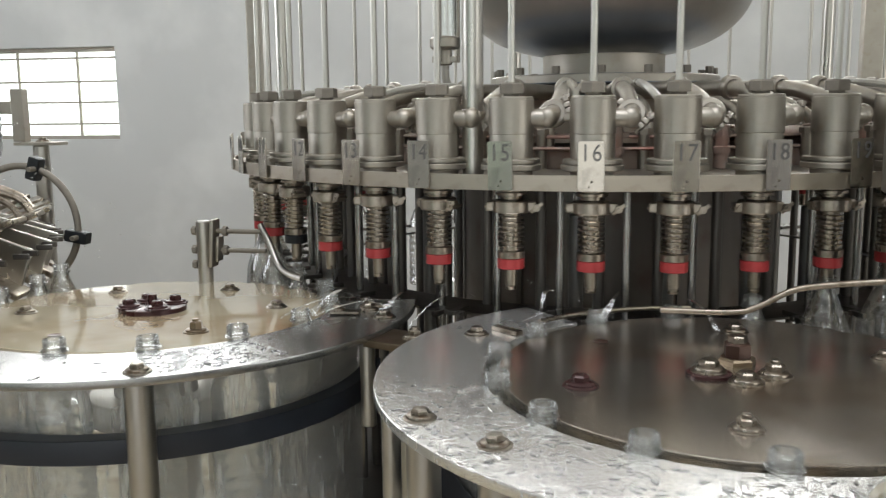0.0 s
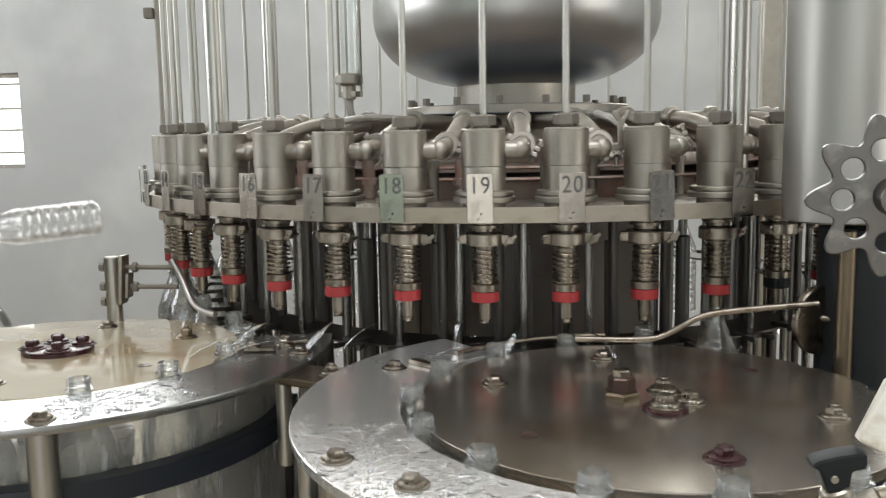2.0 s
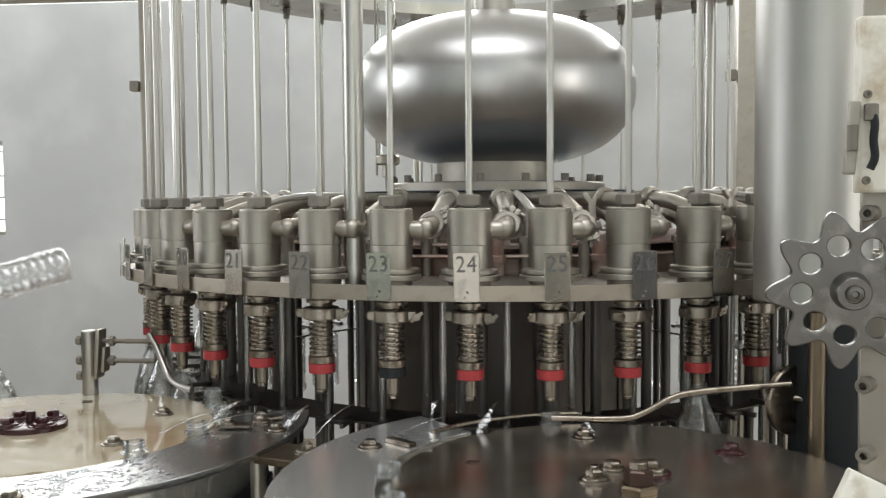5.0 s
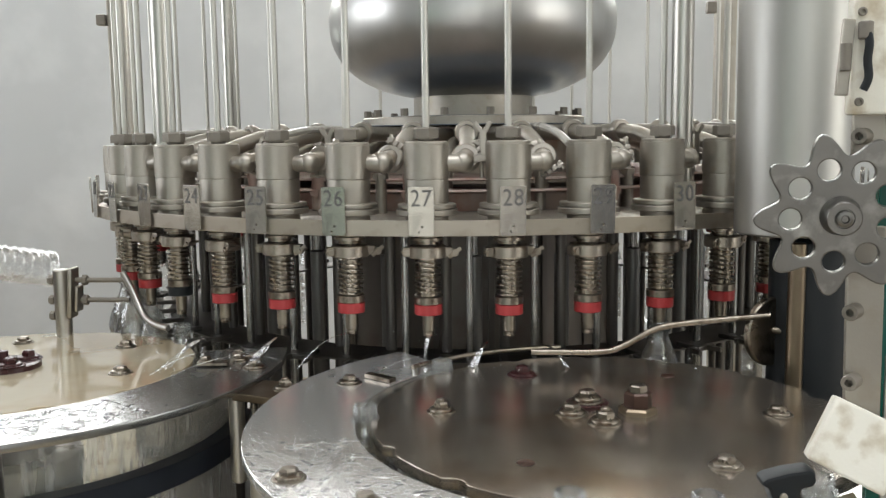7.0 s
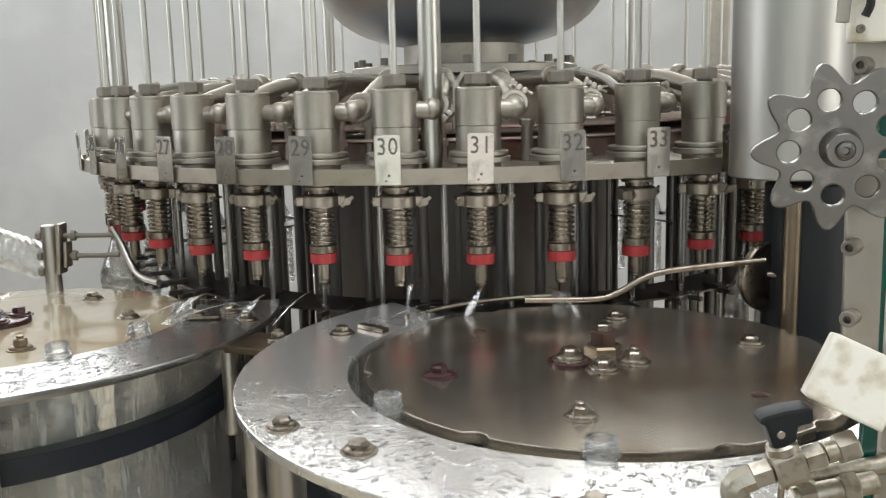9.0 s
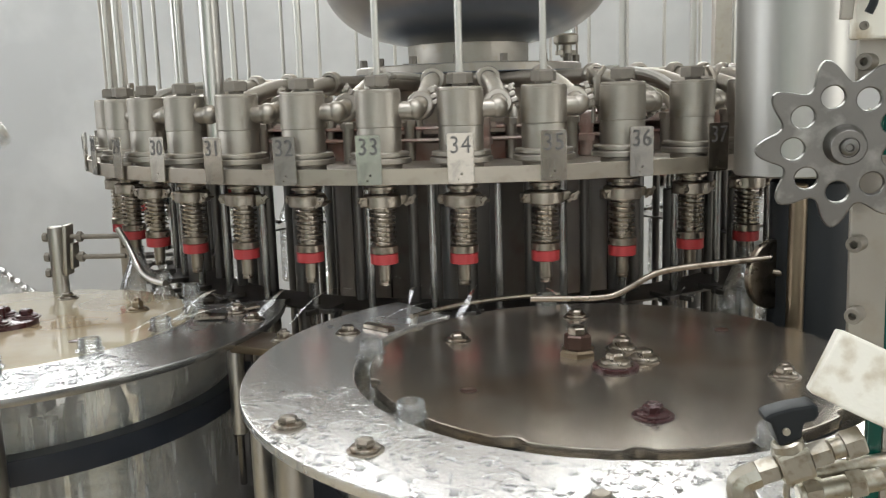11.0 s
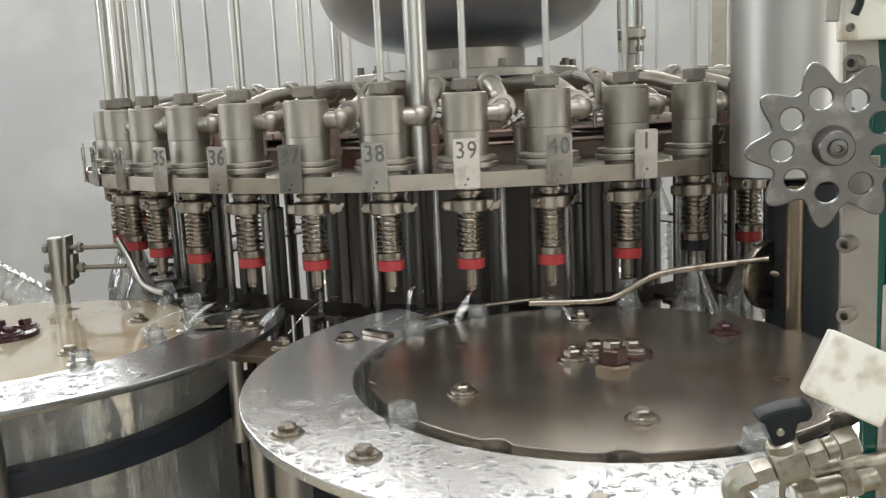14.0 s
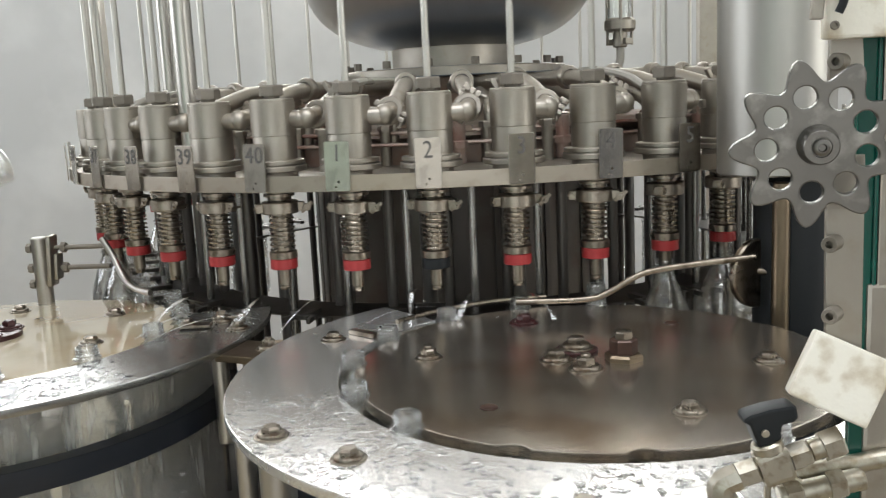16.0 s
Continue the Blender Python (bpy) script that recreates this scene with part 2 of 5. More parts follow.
def thin_clear(name, gloss, milk, bump, scale, stretch=(1, 1, 1), streaks=0.0, film="ShaderNodeBsdfTranslucent"):
    """A thin clear wall: seen through, with a glossy skin that is stronger at grazing angles and a trace of milkiness."""
    m = bpy.data.materials.new(name)
    m.use_nodes = True
    n, l = m.node_tree.nodes, m.node_tree.links
    n.remove(n["Principled BSDF"])
    see, shine, haze = n.new("ShaderNodeBsdfTransparent"), n.new("ShaderNodeBsdfGlossy"), n.new(film)
    see.inputs[0].default_value = (0.985, 0.99, 0.988, 1)
    shine.inputs[0].default_value = (1, 1, 1, 1)
    shine.inputs["Roughness"].default_value = 0.06
    haze.inputs[0].default_value = (0.88, 0.89, 0.87, 1)
    co, a, b = n.new("ShaderNodeTexCoord"), n.new("ShaderNodeTexNoise"), n.new("ShaderNodeBump")
    a.inputs["Scale"].default_value, a.inputs["Detail"].default_value = scale, 3
    b.inputs["Strength"].default_value, b.inputs["Distance"].default_value = bump, 0.004
    mp = n.new("ShaderNodeMapping")
    mp.inputs["Scale"].default_value = stretch
    l.new(co.outputs["Object"], mp.inputs[0])
    l.new(mp.outputs[0], a.inputs["Vector"])
    l.new(a.outputs[0], b.inputs["Height"])
    fr, up = n.new("ShaderNodeFresnel"), n.new("ShaderNodeMath")
    fr.inputs["IOR"].default_value = 1.55
    up.operation, up.use_clamp = "MULTIPLY_ADD", True
    up.inputs[1].default_value, up.inputs[2].default_value = 0.8, gloss
    for k in (shine, haze, fr):
        l.new(b.outputs[0], k.inputs["Normal"])
    l.new(fr.outputs[0], up.inputs[0])
    one, two = n.new("ShaderNodeMixShader"), n.new("ShaderNodeMixShader")
    one.inputs[0].default_value = milk
    l.new(see.outputs[0], one.inputs[1])
    l.new(haze.outputs[0], one.inputs[2])
    if streaks:      # trails of running water scatter more light than the sheet
        st, rg, sm = n.new("ShaderNodeTexNoise"), n.new("ShaderNodeMapRange"), n.new("ShaderNodeMapping")
        sm.inputs["Scale"].default_value = (1, 1, 0.16)
        st.inputs["Scale"].default_value, st.inputs["Detail"].default_value = 70.0, 4
        l.new(co.outputs["Object"], sm.inputs[0])
        l.new(sm.outputs[0], st.inputs["Vector"])
        rg.inputs["From Min"].default_value, rg.inputs["From Max"].default_value = 0.50, 0.68
        rg.inputs["To Min"].default_value, rg.inputs["To Max"].default_value = milk, streaks
        l.new(st.outputs[0], rg.inputs[0])
        l.new(rg.outputs[0], one.inputs[0])
    l.new(up.outputs[0], two.inputs[0])
    l.new(one.outputs[0], two.inputs[1])
    l.new(shine.outputs[0], two.inputs[2])
    l.new(two.outputs[0], n["Material Output"].inputs[0])
    return m


PET = thin_clear("clear_plastic", 0.06, 0.10, 0.35, 160.0)
PET_BODY = thin_clear("thin_clear_plastic", 0.14, 0.09, 0.9, 45.0)

SHEET = thin_clear("wet_clear_acrylic", 0.03, 0.14, 0.55, 130.0, (1, 1, 0.35), 0.40, "ShaderNodeBsdfDiffuse")
WATER = clear("water", (0.98, 0.99, 1.0), 0.0, 1.33)
WATER.node_tree.nodes["Principled BSDF"].inputs["Alpha"].default_value = 0.6
SPLASH = thin_clear("splashing_water", 0.03, 0.05, 0.6, 90.0)
GLASS = clear("glass", (0.97, 0.99, 0.98), 0.0, 1.45)


# ---- mesh helpers ----
def lathe(profile, seg=32, bm=None, m=None):
    """Surface of revolution about z from (radius, z) pairs; ends on the axis close by themselves."""
    bm = bm or bmesh.new()
    m = m or Matrix()
    rings = []
    for r, z in profile:
        if r < 1e-6:
            rings.append([bm.verts.new(m @ Vector((0, 0, z)))])
        else:
            rings.append([bm.verts.new(m @ Vector((r * math.cos(2 * math.pi * i / seg), r * math.sin(2 * math.pi * i / seg), z))) for i in range(seg)])
    for a, b in zip(rings, rings[1:]):
        if len(a) == 1 and len(b) == 1:
            continue
        for i in range(seg):
            j = (i + 1) % seg
            if len(a) == 1:
                bm.faces.new((a[0], b[j], b[i]))
            elif len(b) == 1:
                bm.faces.new((a[i], a[j], b[0]))
            else:
                bm.faces.new((a[i], a[j], b[j], b[i]))
    return bm


def rod(r, z0, z1, seg=16, bm=None, m=None, chamfer=0.15):
    c = min(r * chamfer, abs(z1 - z0) * 0.3)
    return lathe([(0, z0), (r - c, z0), (r, z0 + c), (r, z1 - c), (r - c, z1), (0, z1)], seg, bm, m)


def tube(points, r, seg=10, bm=None, closed=False, m=None):
    """A round bar along points."""
    bm = bm or bmesh.new()
    m = m or Matrix()
    pts = [Vector(p) for p in points]
    rings, up = [], None
    for i, p in enumerate(pts):
        if closed:
            d = pts[(i + 1) % len(pts)] - pts[i - 1]
        else:
            d = pts[min(i + 1, len(pts) - 1)] - pts[max(i - 1, 0)]
        d.normalize()
        if up is None:
            up = d.orthogonal().normalized()
        up = (up - d * up.dot(d)).normalized()
        side = d.cross(up)
        rings.append([bm.verts.new(m @ (p + r * (up * math.cos(2 * math.pi * k / seg) + side * math.sin(2 * math.pi * k / seg)))) for k in range(seg)])
    pairs = list(zip(rings, rings[1:])) + ([(rings[-1], rings[0])] if closed else [])
    for a, b in pairs:
        for k in range(seg):
            bm.faces.new((a[k], a[(k + 1) % seg], b[(k + 1) % seg], b[k]))
    if not closed:
        bm.faces.new(rings[0][::-1])
        bm.faces.new(rings[-1])
    return bm


def bend(points, n=6, soft=0.5):
    """Points with their corners rounded."""
    pts = [Vector(p) for p in points]
    out = [pts[0]]
    for a, b, c in zip(pts, pts[1:], pts[2:]):
        p, q = b.lerp(a, soft * 0.9), b.lerp(c, soft * 0.9)
        for i in range(n + 1):
            s = i / n
            out.append(p.lerp(b, s).lerp(b.lerp(q, s), s))
    out.append(pts[-1])
    return out


def keep_flat(bm):
    """Marks the broad level faces of a plate or block, so that its rounded edges don't bend their shading."""
    layer = bm.faces.layers.int.get("flat") or bm.faces.layers.int.new("flat")
    most = max(f.calc_area() for f in bm.faces)
    for f in bm.faces:
        n = f.normal
        if max(abs(n.x), abs(n.y), abs(n.z)) > 0.9999 and (f.calc_area() > most * 0.02 or abs(n.z) > 0.9999):
            f[layer] = 1


def box(sx, sy, sz, m=None, bevel=0.0, bm=None):
    own = bmesh.new()
    own.faces.layers.int.new("flat")
    bmesh.ops.create_cube(own, size=1, matrix=Matrix.Diagonal((sx, sy, sz, 1)))
    if bevel:
        bmesh.ops.bevel(own, geom=own.edges[:], offset=bevel, segments=2, affect="EDGES", profile=0.6)
    keep_flat(own)
    bmesh.ops.transform(own, matrix=m or Matrix(), verts=own.verts)
    if bm is None:
        return own
    return merge(bm, own)


def merge(bm, other):
    tmp = bpy.data.meshes.new("tmp")
    other.to_mesh(tmp)
    other.free()
    bm.from_mesh(tmp)
    bpy.data.meshes.remove(tmp)
    return bm


def slab(outline, z0, z1, holes=(), bevel=0.0):
    """A flat plate from an outline, with round or shaped holes of the same number of points as their loops have."""
    bm = bmesh.new()
    edges = []
    for loop in (outline, *holes):
        vs = [bm.verts.new((x, y, z0)) for x, y in loop]
        edges += [bm.edges.new((a, b)) for a, b in zip(vs, vs[1:] + vs[:1])]
    bmesh.ops.triangle_fill(bm, use_beauty=True, use_dissolve=True, edges=edges)
    bmesh.ops.recalc_face_normals(bm, faces=bm.faces)
    ext = bmesh.ops.extrude_face_region(bm, geom=bm.faces[:])
    bmesh.ops.translate(bm, verts=[v for v in ext["geom"] if isinstance(v, bmesh.types.BMVert)], vec=(0, 0, z1 - z0))
    bmesh.ops.recalc_face_normals(bm, faces=bm.faces)
    if bevel:
        es = [e for e in bm.edges if len(e.link_faces) == 2 and e.calc_face_angle(0) > 1.0]
        bmesh.ops.bevel(bm, geom=es, offset=bevel, segments=2, affect="EDGES", profile=0.6)
    bm.normal_update()
    layer = bm.faces.layers.int.new("flat")
    for f in bm.faces:
        if abs(f.normal.z) > 0.9999:
            f[layer] = 1
    return bm


def circle(cx, cy, r, n=24, turn=0.0):
    return [(cx + r * math.cos(2 * math.pi * i / n + turn), cy + r * math.sin(2 * math.pi * i / n + turn)) for i in range(n)]


def sector(r0, r1, a0, a1, n=96):
    outer = [around(0, 0, r1, a0 + (a1 - a0) * i / n) for i in range(n + 1)]
    inner = [around(0, 0, r0, a1 + (a0 - a1) * i / n) for i in range(n + 1)]
    return outer + inner


def hexa(r, z0, z1, bm=None, m=None, top=0.12):
    return lathe([(0, z0), (r, z0), (r, z1 - r * top), (r * (1 - top), z1), (0, z1)], 6, bm, m)


def mesh_of(bm, name, mat, angle=40):
    bmesh.ops.recalc_face_normals(bm, faces=bm.faces)
    me = bpy.data.meshes.new(name)
    bm.to_mesh(me)
    bm.free()
    me.materials.append(mat)
    flat = me.attributes.get("flat")
    smooth_face = [True] * len(me.polygons)
    if flat and len(flat.data) == len(me.polygons):
        smooth_face = [not d.value for d in flat.data]
    me.set_sharp_from_angle(angle=radians(angle))
    me.polygons.foreach_set("use_smooth", smooth_face)
    return me


def part(name, bm, mat, parent, label="", at=None):
    """One mesh under a thing or a part; bm may also be a finished mesh that several parts share."""
    me = bm if isinstance(bm, bpy.types.Mesh) else mesh_of(bm, name, mat)
    ob = new(name, me)
    ob.parent = parent
    if at is not None:
        ob.matrix_basis = at
    return tagged(ob, label)


def thing(name, m, label, category, group="", kind="", data=None):
    ob = new(name, data)
    ob.matrix_basis = m
    return tagged(ob, label, category, group, kind)


def solid(name, bm, mat, m, label, category, group="", kind=""):
    return thing(name, m, label, category, group, kind, mesh_of(bm, name, mat))


# ---- the hall ----
def hall():
    t, x0, x1, y0, y1, top = 0.2, -5.0, 5.0, -4.6, 3.2, 4.2
    solid("floor", box(x1 - x0 + 1, y1 - y0 + 1, 0.1, bevel=0), FLOOR, pose((x0 + x1) / 2, (y0 + y1) / 2, -0.05), "wet brown concrete floor", "floor", kind="structure")
    roof = slab([(x0 - 0.5, y0 - 0.5), (x1 + 0.5, y0 - 0.5), (x1 + 0.5, y1 + 0.5), (x0 - 0.5, y1 + 0.5)], top, top + 0.1, [[(-1.5, -3.1), (1.7, -3.1), (1.7, -1.3), (-1.5, -1.3)]])
    solid("ceiling", roof, CEIL, pose(0, 0, 0), "white painted ceiling with a roof light", "ceiling", kind="structure")

    def wall(name, length, m, openings, paint=WALL, label="pale grey painted wall"):
        outline = [(-length / 2, 0), (length / 2, 0), (length / 2, top), (-length / 2, top)]
        holes = [[(a, c), (b, c), (b, d), (a, d)] for a, b, c, d in openings]
        return solid(name, slab(outline, 0, t, holes), paint, m, label, "wall", kind="structure")

    wx = (-4.7, -3.01, H + 0.06, H + 0.63)
    wall("wall_north", x1 - x0, pose(0, y1 + t, 0, 90, 0, 0), [wx, (-4.0, 3.2, 2.58, 4.05)])
    wall("wall_south", x1 - x0, pose(0, y0, 0, 90, 0, 0), [(-1.35, 0.92, 0.10, 2.50), (-3.30, -2.00, 0.75, 2.30), (1.3, 4.7, 2.75, 3.95)], SOUTH_WALL, "light blue-grey painted wall")
    wall("wall_west", y1 - y0, pose(x0 - t, (y0 + y1) / 2, 0, 90, 0, 90), [(-1.6, 1.4, 1.7, 3.1)])
    wall("wall_east", y1 - y0, pose(x1, (y0 + y1) / 2, 0, 90, 0, 90), [(-3.4, -0.6, 0.8, 2.9)])
    # side window with a steel grille
    win = thing("window_1", pose(0, y1 + 0.1, 0), "bright steel-framed window with horizontal glazing bars", "window", kind="structure")
    a, b, c, d = wx
    frame_bm = bmesh.new()
    for m, sx, sz in ((pose(a + 0.015, 0, (c + d) / 2), 0.03, d - c), (pose(b - 0.015, 0, (c + d) / 2), 0.03, d - c)):
        box(sx, 0.05, sz, m, bm=frame_bm)
    for z in (c + 0.012, d - 0.012):
        box(b - a - 0.06, 0.05, 0.024, pose((a + b) / 2, 0, z), bm=frame_bm)
    part("window_frame", frame_bm, MATT_STEEL, win)
    bar = mesh_of(box(b - a - 0.06, 0.016, 0.012), "glazing_bar", MATT_STEEL)
    for z in (0.156, 0.292, 0.422, 0.569):
        part("glazing_bar", bar, None, win, at=pose((a + b) / 2, 0, H + z))
    post = mesh_of(box(0.012, 0.014, d - c - 0.05), "mullion", MATT_STEEL)
    for x in (-3.33, -3.75, -4.2):
        part("mullion", post, None, win, at=pose(x, 0, (c + d) / 2))
    part("pane", box(b - a - 0.06, 0.004, d - c - 0.05, pose((a + b) / 2, 0.012, (c + d) / 2)), GLASS, win)
    solid("backdrop", box(14, 0.05, 7), OUTSIDE, pose(-1, y1 + 3.0, 2.5), "overcast daylight with pale green trees outside", "backdrop", kind="structure")
    # greenery and sky outside the openings behind the camera, and a closed door
    solid("backdrop", box(3.4, 0.05, 4), GREENERY, pose(-3.2, y0 - 1.6, 1.8), "pale green sunlit trees outside a window", "backdrop", kind="structure")
    solid("backdrop", box(5.0, 0.05, 3.0), OUTSIDE, pose(3.0, y0 - 1.2, 3.6), "overcast daylight outside a high window", "backdrop", kind="structure")
    leaf = thing("door_1", pose(3.1, y0 + 0.025, 0), "dark blue painted steel door", "door", kind="structure")
    part("door_leaf", box(1.5, 0.04, 2.2, pose(0, 0, 1.1), 0.004), DARK_BLUE, leaf)
    part("door_handle", tube(bend([(-0.62, 0.02, 1.0), (-0.62, 0.07, 1.0), (-0.50, 0.07, 1.0)], 4), 0.010, 10), STEEL, leaf)


hall()


# ---- guard frame behind the machine ----
def guard_frame():
    g = thing("machine_guard", pose(0, 1.0, 0), "stainless steel guard frame standing behind the filler", "guard")
    post = mesh_of(box(0.062, 0.05, 2.08, bevel=0.006), "post", MATT_STEEL)
    for x in (0.783, -1.18):
        part("post", post, None, g, at=pose(x, 0, 1.04))
    part("top_rail", box(4.0, 0.05, 0.06, pose(-0.2, 0, 2.112), 0.006), MATT_STEEL, g)
    hinge = mesh_of(box(0.03, 0.03, 0.035, bevel=0.004), "hinge", NUT_STEEL)
    for x in (0.733, -1.228):
        part("hinge", hinge, None, g, "small dark hinge block", at=pose(x, -0.02, H + 0.64))


guard_frame()


# ---- the machine's base ----
def base():
    b = thing("machine_table", pose(0, 0, 0), "stained stainless steel machine table with a wet top", "table")
    part("cabinet", box(3.9, 2.0, 0.66, pose(-0.5, -0.70, 0.33), 0.01), MATT_STEEL, b)
    part("table_top", box(4.0, 2.1, 0.03, pose(-0.5, -0.70, 0.676), 0.006), TABLE, b, "wet beige-stained table top")
    part("pedestal", rod(0.62, 0.0, 0.690, 60, None, pose(0, 0.12, 0), 0.02), DARK_STEEL, b, "round dark steel pedestal")


base()
BASE_TOP = 0.691


# ---- the filling carousel ----
def spring_points(turns, r, z0, z1, n=14):
    k = int(turns * n)
    return [(r * math.cos(2 * math.pi * i / n), r * math.sin(2 * math.pi * i / n), z0 + (z1 - z0) * i / k) for i in range(k + 1)]


GLYPHS = {}


def digit_mesh(text, size=0.0320, depth=0.0004):
    if text in GLYPHS:
        return GLYPHS[text]
    cu = bpy.data.curves.new("digit", "FONT")
    cu.body, cu.size, cu.align_x, cu.align_y, cu.extrude, cu.resolution_u = text, size, "CENTER", "CENTER", depth, 3
    ob = bpy.data.objects.new("digit", cu)
    scene.collection.objects.link(ob)
    me = bpy.data.meshes.new_from_object(ob.evaluated_get(bpy.context.evaluated_depsgraph_get()))
    bpy.data.objects.remove(ob)
    bpy.data.curves.remove(cu)
    bm = bmesh.new()
    bm.from_mesh(me)
    bpy.data.meshes.remove(me)
    bmesh.ops.remove_doubles(bm, verts=bm.verts, dist=1e-6)
    bmesh.ops.scale(bm, vec=(0.86, 1, 1), verts=bm.verts)
    GLYPHS[text] = mesh_of(bm, "digit", INK)
    return GLYPHS[text]


def carousel():
    c = thing("filler_carousel", pose(0, 0, H), "rotary bottle filler with forty stainless steel valves and a tank", "filling machine")
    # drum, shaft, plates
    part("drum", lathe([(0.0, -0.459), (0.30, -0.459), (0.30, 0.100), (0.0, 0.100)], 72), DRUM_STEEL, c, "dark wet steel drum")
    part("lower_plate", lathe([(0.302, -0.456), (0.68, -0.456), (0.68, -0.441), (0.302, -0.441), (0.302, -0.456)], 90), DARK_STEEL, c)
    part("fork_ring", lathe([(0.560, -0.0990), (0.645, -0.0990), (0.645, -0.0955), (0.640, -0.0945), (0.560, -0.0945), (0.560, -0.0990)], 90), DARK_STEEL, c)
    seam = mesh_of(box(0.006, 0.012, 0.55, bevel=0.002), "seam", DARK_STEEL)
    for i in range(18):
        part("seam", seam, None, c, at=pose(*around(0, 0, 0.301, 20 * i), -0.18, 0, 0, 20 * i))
    part("valve_ring", lathe([(0.52, 0.1105), (0.765, 0.1105), (0.766, 0.1115), (0.766, 0.1215), (0.765, 0.122), (0.52, 0.122), (0.52, 0.1105)], 120), MATT_STEEL, c, "brushed steel ring plate with upturned rim")
    rim = mesh_of(box(0.1195, 0.0032, 0.0215, bevel=0.0006), "rim_bar", RIM_STEEL)
    for i in range(40):
        part("rim_bar", rim, None, c, at=pose(*around(0, 0, 0.7695, 9 * i + 4.5 - PHI - 90), 0.1190, 0, 0, 9 * i + 4.5 - PHI))
    part("inner_plate", lathe([(0.0, 0.102), (0.515, 0.102), (0.515, 0.116), (0.0, 0.116)], 72), MATT_STEEL, c)
    part("hub", lathe([(0.34, 0.117), (0.34, 0.140), (0.232, 0.144), (0.226, 0.150), (0.226, 0.262), (0, 0.262)], 72), HUB_STEEL, c, "brushed beige steel hub with rust stains")
    part("pipe_ring", tube([(*around(0, 0, 0.47, 6 * i), 0.150) for i in range(60)], 0.0085, 8, None, True), RUST_STEEL, c, "rust-stained pipe ring")
    part("drain_plate", lathe([(0.345, 0.152), (0.530, 0.152), (0.532, 0.154), (0.530, 0.157), (0.345, 0.157), (0.345, 0.152)], 90), RUST_STEEL, c, "rust-stained steel ring plate")
    part("drain_plate", lathe([(0.345, 0.170), (0.515, 0.170), (0.517, 0.172), (0.515, 0.175), (0.345, 0.175), (0.345, 0.170)], 90), RUST_STEEL, c, "rust-stained steel ring plate")
    part("drain_tray", lathe([(0.470, 0.117), (0.505, 0.117), (0.507, 0.119), (0.507, 0.149), (0.503, 0.149), (0.503, 0.121), (0.470, 0.121), (0.470, 0.117)], 90), RUST_STEEL, c, "rust-stained drain tray")
    spacer_pin = mesh_of(rod(0.009, 0.116, 0.186, 12, hexa(0.0125, 0.176, 0.186)), "spacer_pin", CLAMP_STEEL)
    for i in range(40):
        part("spacer_pin", spacer_pin, None, c, at=pose(*around(0, 0, 0.515 if i % 2 else 0.565, 9 * i - 1), 0))
    cock_bm = rod(0.011, 0.122, 0.190, 14)
    hexa(0.0145, 0.146, 0.158, cock_bm)
    box(0.012, 0.034, 0.010, pose(0, 0.006, 0.176), 0.002, cock_bm)
    cock = mesh_of(cock_bm, "drain_cock", RUST_STEEL)
    stub = mesh_of(tube(bend([(0, 0, 0.15), (0, 0.0, 0.20), (0.0, 0.05, 0.225), (0, 0.11, 0.232)], 4), 0.0095, 10), "branch_pipe", MATT_STEEL)
    for i in range(20):
        part("drain_cock", cock, None, c, at=pose(*around(0, 0, 0.535, 18 * i + 3), 0, 0, 0, 18 * i + 40))
        part("branch_pipe", stub, None, c, at=pose(*around(0, 0, 0.50, 18 * i + 9), 0, 0, 0, 18 * i + 99))
    part("flange", lathe([(0, 0.263), (0.235, 0.263), (0.237, 0.265), (0.237, 0.281), (0.235, 0.283), (0, 0.283)], 72), MATT_STEEL, c)
    # two added rings, no real parts, that darken the reflection in the tank's underside
    part("reflection_ring", lathe([(0.130, 0.2835), (0.2150, 0.2835), (0.2150, 0.2843), (0.130, 0.2843), (0.130, 0.2835)], 60), TANK_REFLECTION_BLUE, c, "dark blue ring added to darken the tank reflection")
    part("reflection_sheet", lathe([(0.2385, 0.2640), (0.300, 0.2640), (0.300, 0.2655), (0.2385, 0.2655), (0.2385, 0.2640)], 60), TANK_REFLECTION_BLUE, c, "dark blue sheet added to darken the tank reflection")
    part("neck", lathe([(0.127, 0.284), (0.127, 0.330), (0.0, 0.330)], 60), MATT_STEEL, c)
    prof = [(0, 0.322)]
    for i in range(1, 40):
        a = -90 + 180 * i / 40
        ca, sa = math.cos(radians(a)), math.sin(radians(a))
        prof.append((0.303 * abs(ca) ** 0.72, 0.480 + 0.160 * math.copysign(abs(sa) ** 0.9, sa)))
    prof.append((0, 0.640))
    part("tank", lathe(prof, 96), TANK_STEEL, c, "polished domed stainless tank")
    part("tank_pipe", rod(0.045, 0.63, 1.3, 24), STEEL, c)
    fb = mesh_of(hexa(0.008, 0, 0.014), "flange_bolt", NUT_STEEL)
    for i in range(16):
        part("flange_bolt", fb, None, c, at=pose(*around(0, 0, 0.226, 22.5 * i), 0.2847))
    # five columns and forty thin rods reach up to the cam above
    col = mesh_of(rod(0.0155, 0.122, 0.769, 20), "column", STEEL)
    for i in range(5):
        part("column", col, None, c, at=pose(*around(0, 0, 0.70, 9 * (6.42 + 8 * i) - PHI - 90), 0))
    part("top_ring", lathe([(0.60, 0.77), (0.79, 0.77), (0.79, 0.80), (0.60, 0.80), (0.60, 0.77)], 90), STEEL, c)
